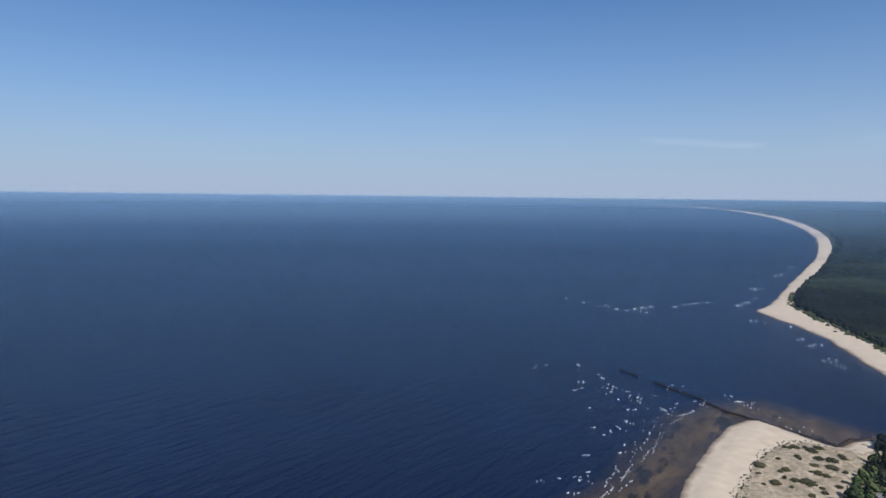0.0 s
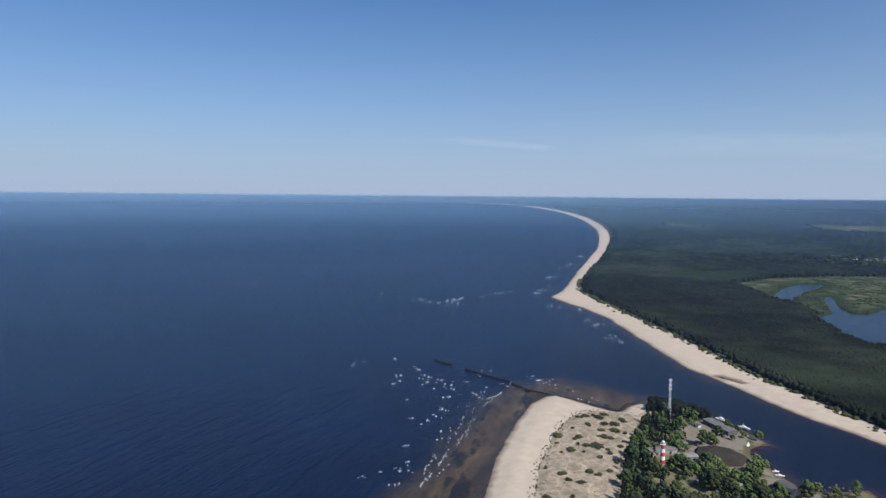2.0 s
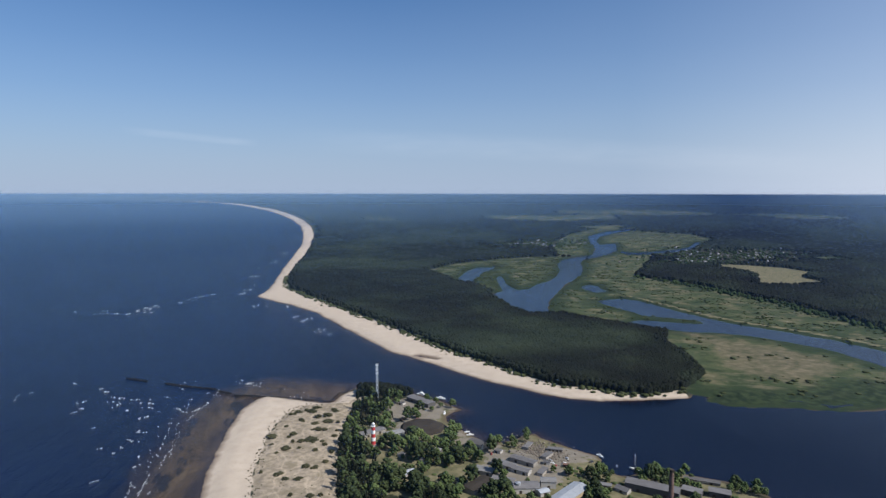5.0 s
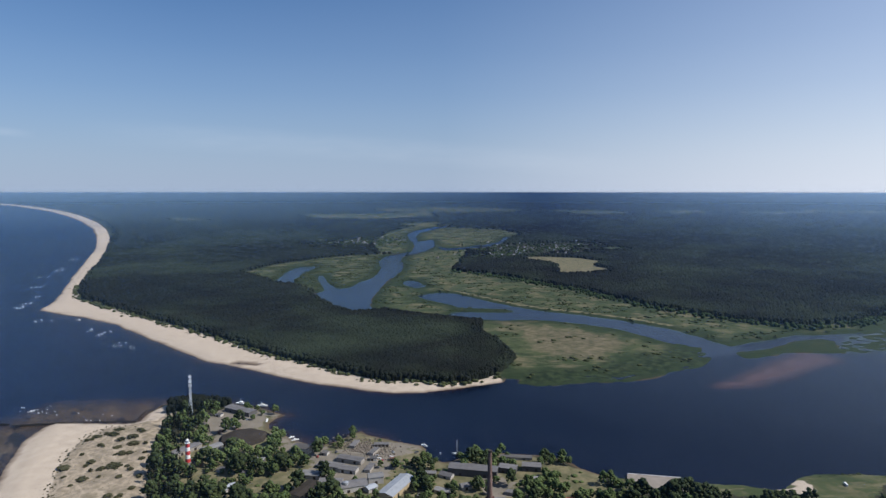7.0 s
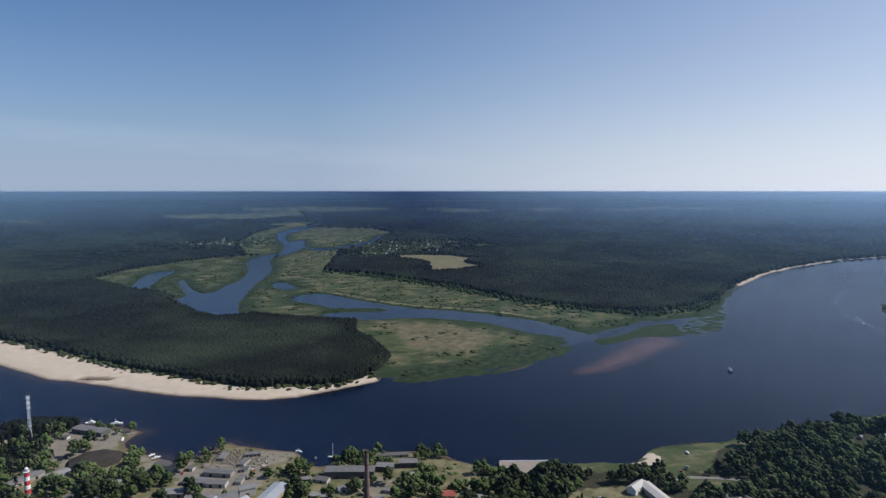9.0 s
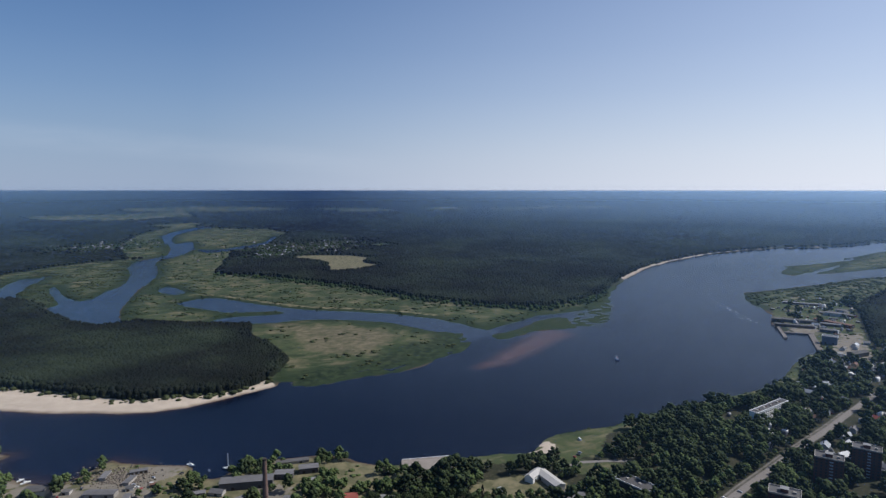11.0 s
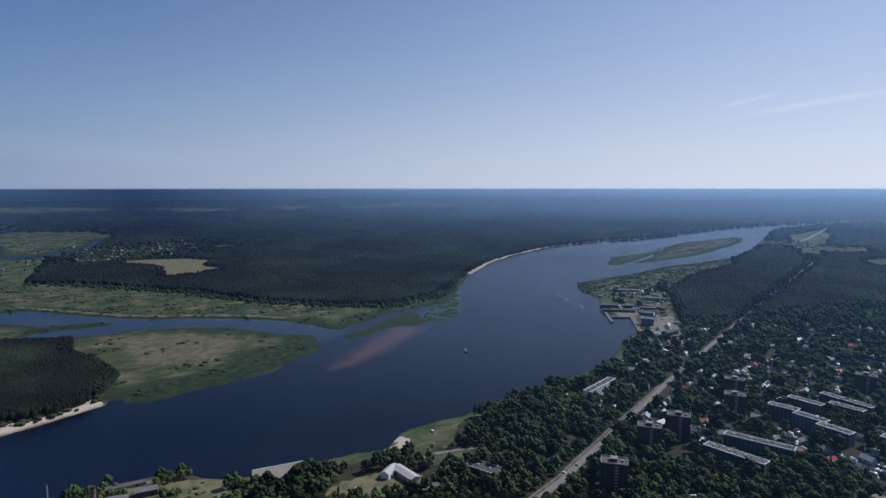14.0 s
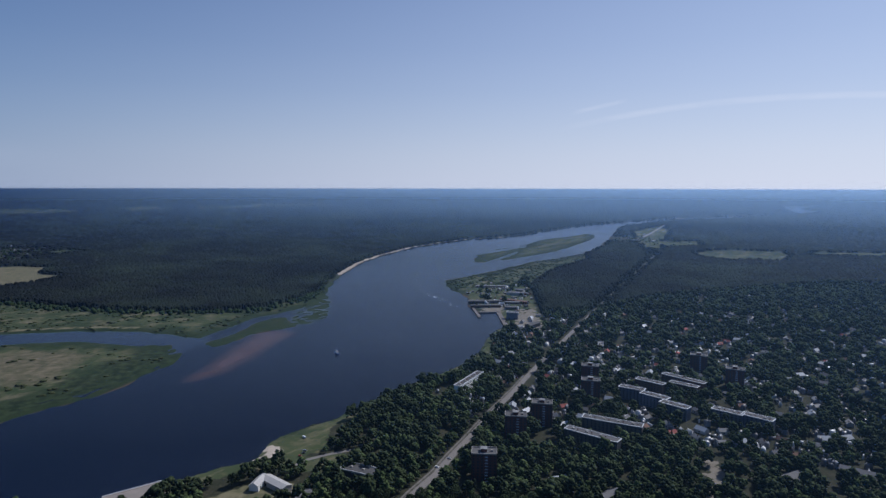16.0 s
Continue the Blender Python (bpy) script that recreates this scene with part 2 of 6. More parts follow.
MARSH_LEFT = [(1492, 1597), (1581, 1635), (1731, 1679), (1868, 1670), (1995, 1667), (2126, 1628), (2233, 1545), (2227, 1498), (2003, 1387), (1858, 1280), (1689, 1182), (1593, 1146), (1524, 1128), (1423, 1093), (1361, 1092), (1316, 1104), (1293, 1113), (1345, 1206), (1397, 1381), (1446, 1508)]
VALLEY_LEFT = [(2233, 1545), (2367, 1472), (2840, 1743), (3514, 2209), (4154, 2326), (4422, 2502), (4073, 2528), (3514, 2360), (2958, 2064), (2484, 1760)]
VALLEY_RIGHT = [(2133, 1381), (2411, 1433), (2677, 1523), (2910, 1765), (3386, 2103), (4154, 2326), (4108, 2060), (4080, 1771), (3744, 1496), (3318, 1397), (2947, 1293), (2798, 1308), (2581, 1295), (2288, 1170), (1899, 1011), (1736, 995), (1709, 1064)]
MARSH_RIGHT = [(1172, 841), (1290, 921), (1457, 1009), (1689, 1112), (1818, 1170), (1959, 1253), (2002, 1147), (1885, 1004), (1865, 936), (1855, 847), (1827, 773), (1788, 699), (1752, 629), (1718, 563), (1692, 486), (1612, 400), (1574, 330), (1544, 295), (1504, 232), (1476, 149), (1445, 84), (1443, 24), (1445, -46), (1490, -93), (1544, -142), (1611, -184), (1686, -216), (1794, -255), (1977, -321), (2097, -369), (1944, -316), (1800, -270), (1644, -229), (1541, -201), (1419, -132), (1350, -33), (1241, 39), (1200, 68), (1216, 100), (1289, 186), (1329, 303), (1338, 452), (1282, 501), (1190, 504), (1158, 582), (1153, 719)]
POINT = [(1727, -562), (1725, -590), (1803, -710), (1903, -852), (2048, -1030), (2133, -1193), (2267, -1399), (2052, -1280), (1775, -954), (1578, -803), (1578, -725), (1595, -629), (1483, -555)]
PORT = [(1462, -547), (1638, -654), (1685, -780), (1541, -780), (1235, -652), (1028, -552), (1087, -504)]
SHEDS_PORT = [(1342, -637, -148, 77.6, 14, 7), (1268, -591, -123, 22.3, 12, 6), (1442, -701, -144, 56.4, 14, 6), (1482, -720, -137, 22.0, 12, 7)]
PORT_OPEN = [(1508, -580), (1328, -518), (1236, -551), (1102, -512), (1041, -548), (1144, -610), (1324, -681), (1519, -767), (1659, -770), (1662, -661)]
SHORE_LAWN = [(642, -30), (674, -38), (696, -79), (696, -98), (642, -84), (623, -58), (618, -117), (581, -104), (585, -65), (601, -33)]
LAKE = [(7641, -8394), (7048, -8400), (6371, -7263), (5306, -6370), (5143, -5868), (6245, -6937)]
TOWN = [(499, 660), (458, 635), (415, 592), (372, 540), (338, 496), (311, 458), (260, 370), (180, 230), (60, 0), (220, -700), (480, -1050), (800, -1400), (1250, -1800), (1310, -1632), (1303, -1314), (1292, -1042), (1224, -879), (1174, -701), (1197, -618), (1639, -826), (1500, -590), (1300, -540), (1100, -450), (900, -320), (760, -130), (700, -30), (640, 20), (620, 200), (580, 360), (560, 600)]
FIELDS = [[(2447, 957), (2493, 844), (2495, 719), (2425, 608), (2276, 615), (2196, 535), (2120, 507), (2025, 583), (1969, 642), (2212, 726), (2284, 797), (2297, 869)],
          [(8453, 3284), (8967, 2939), (8248, 1743), (7589, 1704), (7994, 2620)],
          [(5641, 4741), (7119, 4136), (5883, 3346), (4932, 3644)],
          [(4160, 5508), (4272, 5052), (4015, 4780), (3929, 5162)],
          [(2118, -1844), (2207, -2027), (2135, -2173), (2059, -2254), (1944, -2174), (1800, -1985), (1880, -1890), (1860, -1800), (1981, -1787)],
          [(3298, -2389), (3770, -2989), (3119, -2515), (2648, -2087), (2293, -1808), (2417, -1830), (2825, -2083)],
          [(8109, 5683), (9191, 5442), (9438, 4618), (8782, 3441), (7788, 3134), (7190, 3599), (6979, 4299), (7210, 5055)],
          [(5554, 4984), (6013, 4752), (5953, 3993), (5538, 3436), (5125, 3438), (4937, 3903), (5011, 4388)],
          [(9141, 1687), (9679, 1100), (8705, 765), (8090, 1130)],
          [(4274, 2869), (4813, 2752), (4601, 2521), (4154, 2527)],
          [(3013, 780), (3109, 715), (3005, 634), (2887, 691)],
          [(9300, 584), (9919, -250), (9191, -444), (8415, 320)],
          [(8988, 2770), (9048, 2236), (8114, 1722), (7392, 1982), (7489, 2311)],
          [(10608, -120), (10655, -1316), (9566, -1527), (9262, -494)],
          [(1996, -2375), (1866, -2632), (1765, -2730), (1773, -2503), (1911, -2276)],
          [(2620, -2037), (2613, -2279), (2400, -2127), (2402, -1932)],
          [(14402, -6325), (14729, -8640), (13113, -8482), (12331, -6097)]]
ROAD_MAIN = [(489, -118), (499, -131), (520, -151), (546, -178), (579, -206), (617, -240), (657, -275), (707, -320), (750, -360), (802, -405), (860, -457), (932, -525), (1016, -603), (1118, -698), (1210, -787), (1327, -896), (1504, -1064), (1652, -1206), (1859, -1404), (2048, -1581), (2171, -1678), (2387, -1800), (2824, -2079)]
ROADS = [(ROAD_MAIN[:15], 4.0), ([(ax + 4.8, ay + 4.6) for ax, ay in ROAD_MAIN[:10]], 0.9), (ROAD_MAIN[14:], 3.4), ([(2824, -2079), (3114, -2377), (3484, -2727), (3842, -3062)], 9.0), ([(609, -51), (617, -60), (624, -88), (627, -113)], 2.5)]
YARDS = [[(502, 616), (536, 615), (558, 588), (553, 543), (500, 527), (462, 514), (439, 523)],
         [(516, 516), (503, 470), (504, 406), (528, 394), (565, 358), (559, 332), (522, 345), (474, 327), (444, 358), (461, 401), (475, 460)],
         [(489, 231), (530, 250), (533, 221), (509, 194)],
         [(423, -392), (455, -426), (487, -450), (480, -458), (448, -440), (430, -420)],
         [(1256, -608), (1266, -649), (1145, -603), (1052, -564), (1037, -532), (1077, -523), (1146, -545)],
         [(1328, -543), (1345, -611), (1257, -574), (1253, -520)]]


HARBOUR_GROUND = [(405, 575), (470, 600), (545, 560), (556, 400), (592, 260), (590, 150), (530, 110), (470, 200), (410, 300), (345, 425), (380, 500)]
BEACH_POOL = [(691, 772), (699, 768), (707, 742), (706, 726), (699, 728), (696, 748)]
REED_FRINGE = [(810, 337), (821, 290), (871, 238), (902, 187), (971, 143), (1057, 97), (1101, 93), (1169, 118), (1182, 161), (1034, 179), (925, 244), (866, 315)]
POINT_SAND = [(449, 673), (479, 688), (508, 694), (497, 672), (462, 648)]
SEA = (COAST_NORTH + COAST_MEADOW + COAST_RIGHT + COAST_TOWN_FAR + COAST_TOWN_NEAR
       + [(160, 430), (80, 300), (-60, 130), (-250, -40), (-600, -300), (-1500, -900), (-6000, -4000), (-110000, -70000),
          (-130000, 8000), (-90000, 90000), (0, 130000), (24000, 120000)])
BEACH_SPIT = COAST_NORTH[4:] + FOREST_COAST[::-1]
BEACH_TOWN = COAST_TOWN_NEAR[32:] + [(160, 430), (80, 300), (-60, 130), (-250, -40), (-600, -300), (-560, -340), (-200, -90), (0, 110), (120, 270), (200, 410)] + DUNE_EDGE
DUNES = DUNE_EDGE[::-1] + [(200, 410), (120, 270), (0, 110), (90, 60), (180, 230), (260, 370)] + WOOD_EDGE
MEADOW = FOREST_COAST[-1:] + FOREST_INLAND[:4] + MEADOW_BACK + COAST_MEADOW[::-1]


# far hamlets: centre, number of houses, spread
VILLAGES = [(2695, 2006, 46, 150, 110), (2816, 1101, 60, 190, 150), (2897, 981, 30, 230, 110), (2475, 1075, 16, 110, 50), (2806, -2016, 14, 120, 90)]


CLEARINGS = [[(560, 170), (563, 120), (535, 120), (533, 159)],
    [(560, 43), (585, -11), (570, -44), (535, -41), (527, 50)],
    [(506, 408), (556, 415), (561, 341), (530, 350), (515, 377)],
    [(436, -397), (482, -447), (480, -455), (451, -432), (439, -453), (425, -439)],
    [(538, -191), (532, -212), (506, -199), (512, -183)],
    [(472, 530), (534, 556), (553, 530), (465, 475), (450, 486)],
    [(645, -201), (649, -230), (624, -221), (612, -204)],
    [(598, 62), (634, 16), (666, -26), (698, -92), (718, -136), (699, -133), (636, -90), (610, -68), (612, -34), (608, -1), (590, 41)]]


def far(points):
    """Far country: beyond 2.4 km the land is drawn closer along the line of sight and shrunk with it, so that 30 km fit into 4.8."""
    p = np.asarray(points, float).reshape(-1, 3)
    r = np.maximum(np.hypot(p[:, 0], p[:, 1]), 1.0)
    over = np.maximum(r - 2400.0, 0.0)
    s = (np.minimum(r, 2400.0) + over / (1 + over / 2400.0)) / r
    return p * s[:, None] + np.array([0, 0, HOVER]) * (1 - s[:, None])


def edge_distance(poly, x, y):
    """Distance to a closed outline, positive inside."""
    a = np.asarray(poly, float)
    b = np.roll(a, -1, axis=0)
    best = np.full(x.shape, 1e18)
    inside = np.zeros(x.shape, bool)
    for (ax, ay), (bx, by) in zip(a, b):
        dx, dy = bx - ax, by - ay
        t = np.clip(((x - ax) * dx + (y - ay) * dy) / (dx * dx + dy * dy + 1e-9), 0, 1)
        best = np.minimum(best, (x - ax - t * dx) ** 2 + (y - ay - t * dy) ** 2)
        if ay != by:
            inside ^= ((ay > y) != (by > y)) & (x < (y - ay) * dx / dy + ax)
    return np.where(inside, 1, -1) * np.sqrt(best)


def line_distance(line, x, y):
    best = np.full(x.shape, 1e18)
    for (ax, ay), (bx, by) in zip(line[:-1], line[1:]):
        dx, dy = bx - ax, by - ay
        t = np.clip(((x - ax) * dx + (y - ay) * dy) / (dx * dx + dy * dy + 1e-9), 0, 1)
        best = np.minimum(best, (x - ax - t * dx) ** 2 + (y - ay - t * dy) ** 2)
    return np.sqrt(best)


def ripple(x, y, size, seed=0.0):
    """Cheap smooth unevenness, -1 to 1."""
    u, v = x / size + seed, y / size - seed
    return (np.sin(u * 1.7 + 1.3 * np.sin(v * 1.1)) + np.sin(v * 2.3 + 1.7 * np.sin(u * 0.9 + 2)) + np.sin((u + v) * 3.1 + seed)) / 3


def land(x, y):
    """Metres inland from the water's edge (negative on the water)."""
    wob = ripple(x, y, 10.0) * 2.0 * np.clip(1000 / np.hypot(x, y) - 0.4, 0, 1) + ripple(x, y, 42.0, 3) * 2.5
    wob = np.where(QUAY(x, y), 0.0, wob) * np.clip(np.hypot(x, y) / 900, 0.5, 2.5)
    d = -edge_distance(SEA, x, y)
    for arm in TRIBUTARY:
        d = np.minimum(d, -edge_distance(arm, x, y))
    d = np.maximum(d, edge_distance(RIVER_ISLAND, x, y))
    d = np.maximum(d, np.minimum(edge_distance(REEDS, x, y), 8) + 5 * ripple(x, y, 17.0, 2))
    for bed, turn, sink, comb in ((REED_FRINGE, 124, 0.0, 5.0), (REED_STRIPES, 184, 4.5, 7.0)):  # reed beds broken up into strips along the current
        along, across = x * math.sin(radians(turn)) + y * math.cos(radians(turn)), x * math.cos(radians(turn)) - y * math.sin(radians(turn))
        d = np.maximum(d, np.minimum(np.minimum(edge_distance(bed, x, y), 5) - sink + comb * (ripple(along / 3, across, 11.0, 2) + 0.8 * ripple(x, y, 15.0, 5)), 5))
    for pool in (LAKE, BEACH_POOL, *ISLAND_LANES):
        d = np.minimum(d, -edge_distance(pool, x, y))
    return d + wob


def QUAY(x, y):
    return (x > 480) & (x < 640) & (y > 40) & (y < 560)


def polar_sheet(name, step, rows, shape):
    """A round sheet about the flight point, fine where it is seen; shape(x, y) gives heights and named marks."""
    az = np.concatenate([np.arange(-150, -8, step), np.arange(-8, 45, 0.5), np.arange(45, 210, 2.5)])
    up = np.concatenate([np.linspace(1 / 500.0, 1.4e-4, rows), np.linspace(1.4e-4, 1 / 110000.0, 64)[1:]])
    r = np.concatenate([[0.01, 60.0, 140.0, 230.0, 300.0, 360.0, 420.0, 460.0], 1 / up])
    aa, rr = np.meshgrid(np.radians(az), r, indexing="ij")
    x, y = (-np.sin(aa) * rr + 5 * np.clip(1 - rr / 60, 0, 1)).ravel(), (np.cos(aa) * rr).ravel()
    z, marks = shape(x, y)
    n, m = len(az), len(r)
    i, j = np.meshgrid(np.arange(n), np.arange(m - 1), indexing="ij")
    k = (i + 1) % n
    quads = np.stack([i * m + j, k * m + j, k * m + j + 1, i * m + j + 1], -1).reshape(-1, 4)[:, ::-1]
    me = bpy.data.meshes.new(name)
    fill(me, far(np.stack([x, y, z], 1)), quads)
    me.shade_smooth()
    for key, values in marks.items():
        me.attributes.new(key, "FLOAT", "POINT").data.foreach_set("value", values.astype(np.float32))
    return new(name, me)


def fill(me, verts, faces):
    """Quick mesh from arrays; faces all of one size."""
    faces = np.asarray(faces, np.int32)
    me.vertices.add(len(verts))
    me.vertices.foreach_set("co", np.asarray(verts, np.float32).ravel())
    me.loops.add(faces.size)
    me.loops.foreach_set("vertex_index", faces.ravel())
    me.polygons.add(len(faces))
    me.polygons.foreach_set("loop_start", np.arange(0, faces.size, faces.shape[1], dtype=np.int32))
    me.update(calc_edges=True)


# ---------------------------------------------------------------- ground
def ground_material():
    k = Mat("ground", 0.95, 0.15)
    fine, mid, broad = k.noise(2.5, 4.0, 0.6), k.noise(14, 4.0, 0.6), k.noise(120, 4.0, 0.6)
    col = k.mix(k.span(broad, 0.35, 0.65), (0.016, 0.024, 0.018), (0.028, 0.038, 0.022))
    col = k.mix(k.span(mid, 0.45, 0.7, 0, 0.6), col, (0.040, 0.045, 0.030))

    def over(mark, colour, wide, under):
        edge = k.sum("ADD", k.attr(mark), k.sum("MULTIPLY", k.sum("SUBTRACT", mid, 0.5), wide))
        return k.mix(k.span(edge, -0.8, 0.8), under, colour)

    lawn = k.mix(k.span(mid, 0.35, 0.65), (0.020, 0.025, 0.013), (0.042, 0.040, 0.024))
    lawn = k.mix(k.span(fine, 0.55, 0.75, 0, 0.5), lawn, (0.15, 0.125, 0.085))
    col = over("town", lawn, 20, col)
    patch = k.noise(48, 4.0, 0.6)
    meadow = k.mix(k.span(broad, 0.38, 0.6), (0.036, 0.054, 0.021), (0.070, 0.084, 0.036))
    meadow = k.mix(k.span(patch, 0.50, 0.66, 0, 0.75), meadow, (0.150, 0.128, 0.076))
    meadow = k.mix(k.span(patch, 0.44, 0.34, 0, 0.8), meadow, (0.022, 0.042, 0.016))
    meadow = k.mix(k.span(mid, 0.56, 0.72, 0, 0.6), meadow, (0.17, 0.14, 0.08))
    meadow = k.mix(k.span(fine, 0.5, 0.8, 0, 0.6), meadow, (0.035, 0.052, 0.022))
    swale = k.noise(30, 5.0, 0.65, (0.35, 1.0, 1, -60))
    meadow = k.mix(k.span(swale, 0.56, 0.68, 0, 0.7), meadow, (0.20, 0.165, 0.105))
    meadow = k.mix(k.span(swale, 0.45, 0.36, 0, 0.7), meadow, (0.026, 0.040, 0.019))
    reed = k.span(k.sum("ADD", k.attr("inland"), k.sum("MULTIPLY", k.sum("SUBTRACT", patch, 0.5), 90)), 18, 66, 0.92, 0.0)
    reed = k.sum("MULTIPLY", reed, k.span(k.attr("town"), -8, 4, 1.0, 0.0))
    meadow = k.mix(reed, meadow, k.mix(fine, (0.010, 0.020, 0.009), (0.026, 0.044, 0.016)))
    dried = k.span(k.sum("ADD", k.attr("dry"), k.sum("MULTIPLY", k.sum("SUBTRACT", patch, 0.5), 110)), -14, 22, 0.0, 0.6)
    meadow = k.mix(dried, meadow, k.mix(k.span(mid, 0.35, 0.65), (0.085, 0.080, 0.045), (0.20, 0.155, 0.105)))
    rushes = k.span(k.sum("ADD", k.attr("reedbed"), k.sum("MULTIPLY", k.sum("SUBTRACT", patch, 0.5), 120)), -12, 10, 0.0, 0.9)
    meadow = k.mix(rushes, meadow, k.mix(k.span(mid, 0.4, 0.6), (0.010, 0.019, 0.009), (0.034, 0.050, 0.020)))
    col = over("meadow", meadow, 30, col)
    col = over("field", k.mix(k.span(mid, 0.4, 0.6), (0.10, 0.098, 0.052), (0.185, 0.162, 0.095)), 20, col)
    tuft = k.noise(5.0, 4.0, 0.65)
    dune = k.mix(k.span(tuft, 0.42, 0.58), (0.24, 0.198, 0.145), (0.37, 0.305, 0.23))
    trail = k.noise(26, 2.0, 0.5, (0.5, 1, 1, 56))
    dune = k.mix(k.span(k.sum("ABSOLUTE", k.sum("SUBTRACT", trail, 0.5), 0), 0.0, 0.03, 0.6, 0.0), dune, (0.50, 0.41, 0.31))
    dune = k.mix(k.span(fine, 0.50, 0.66, 0, 0.6), dune, (0.15, 0.13, 0.08))
    dune = k.mix(k.span(k.noise(17, 4.0, 0.6), 0.52, 0.66, 0, 0.55), dune, (0.17, 0.145, 0.095))
    col = over("dune", dune, 12, col)
    sand = k.mix(k.span(mid, 0.3, 0.7), (0.42, 0.35, 0.28), (0.51, 0.432, 0.35))
    sand = k.mix(k.span(fine, 0.3, 0.8, 0, 0.35), sand, (0.42, 0.34, 0.25))
    col = over("sand", sand, 6, col)
    col = over("paved", k.mix(mid, (0.11, 0.10, 0.08), (0.27, 0.235, 0.19)), 60, col)
    col = over("road", k.mix(fine, (0.155, 0.142, 0.133), (0.245, 0.22, 0.20)), 1.5, col)
    wet = k.span(k.sum("ADD", k.attr("inland"), k.sum("MULTIPLY", k.sum("SUBTRACT", mid, 0.5), 6)), 0.0, 8.0, 0.85, 0.0)
    wet = k.sum("MULTIPLY", wet, k.span(k.attr("meadow"), -2, 1, 1.0, 0.0))
    col = k.mix(wet, col, (0.10, 0.068, 0.045))
    k.colour(col).bump(fine, 0.25, 0.3)
    return k.m


def ground_shape(x, y):
    d = land(x, y)
    r = np.hypot(x, y)
    z = np.clip(d * 0.10, -3.0, 1.9)
    marks = {"inland": np.clip(d, -60, 60)}
    sand = np.maximum(edge_distance(BEACH_SPIT, x, y), edge_distance(BEACH_TOWN, x, y))
    sand = np.maximum(sand, edge_distance(POINT_SAND, x, y))
    sand = np.maximum(sand, edge_distance(SAND_SPOT, x, y) - 4 + 4 * ripple(x, y, 7.0, 2))
    shore = line_distance(COAST_RIGHT[10:18], x, y)
    bank = (x > 1660) & (shore < 40) & (d > -4)
    sand = np.where(bank, np.maximum(sand, 9 - np.abs(shore - 8)), sand)
    sand = np.where(r > 4200, np.maximum(sand, 0.015 * r - line_distance(COAST_NORTH[:12], x, y)), sand)
    dune = edge_distance(DUNES, x, y)
    z += np.where(sand > 0, np.clip(sand * 0.04, 0, 1.2), 0)
    z += np.clip(dune, 0, 10) / 10 * (1.2 + ripple(x, y, 14) * 1.0)
    z = np.where(d < 0, np.minimum(z, -0.15), z)
    marks["sand"], marks["dune"] = np.clip(sand, -60, 60), np.clip(dune, -60, 60)
    meadow = np.full(x.shape, -60.0)
    for poly in (MEADOW, MARSH_LEFT, MARSH_RIGHT, VALLEY_LEFT, VALLEY_RIGHT, REEDS, REED_STRIPES, REED_FRINGE, RIVER_ISLAND, POINT, PORT_OPEN, SHORE_LAWN, *FIELDS[1:]):
        meadow = np.maximum(meadow, edge_distance(poly, x, y))
    bank_ = (x > 560) & (x < 1150) & (y < 130) & (y > -540)
    meadow = np.where(bank_, np.maximum(meadow, np.minimum(d + 2, 24 - d)), meadow)
    marks["meadow"] = np.clip(meadow, -60, 60)
    marks["reedbed"], marks["dry"] = np.clip(edge_distance(REED_BED, x, y), -60, 60), np.clip(edge_distance(DRY_GRASS, x, y), -60, 60)
    field = np.full(x.shape, -60.0)
    for poly in (FIELDS[0], CLEARINGS[0], CLEARINGS[1], HARBOUR_GROUND):
        field = np.maximum(field, edge_distance(poly, x, y))
    field = np.maximum(field, 7 - np.abs(line_distance(SAND_BANK, x, y)))
    marks["field"] = np.clip(field, -60, 60)
    town = np.maximum(edge_distance(TOWN, x, y), edge_distance(PORT, x, y))
    for cx, cy, n_, sx, sy in VILLAGES:
        town = np.maximum(town, (1.7 - np.hypot((x - cx) / sx, (y - cy) / sy)) * 60 + 30 * ripple(x, y, 40, 6))
    marks["town"] = np.clip(town, -60, 60)
    road = np.full(x.shape, -60.0)
    for line, half in ROADS:
        road = np.maximum(road, half - line_distance(line, x, y))
    marks["road"] = np.clip(road, -60, 60)
    paved = np.full(x.shape, -60.0)
    for poly in YARDS:
        paved = np.maximum(paved, edge_distance(poly, x, y))
    marks["paved"] = np.clip(paved, -60, 60)
    return z, marks


ground = polar_sheet("ground", 0.165, 265, ground_shape)
ground.data.materials.append(ground_material())
tagged(ground, "sandy coast, meadows and forest floor round the river mouth", "ground", kind="structure")


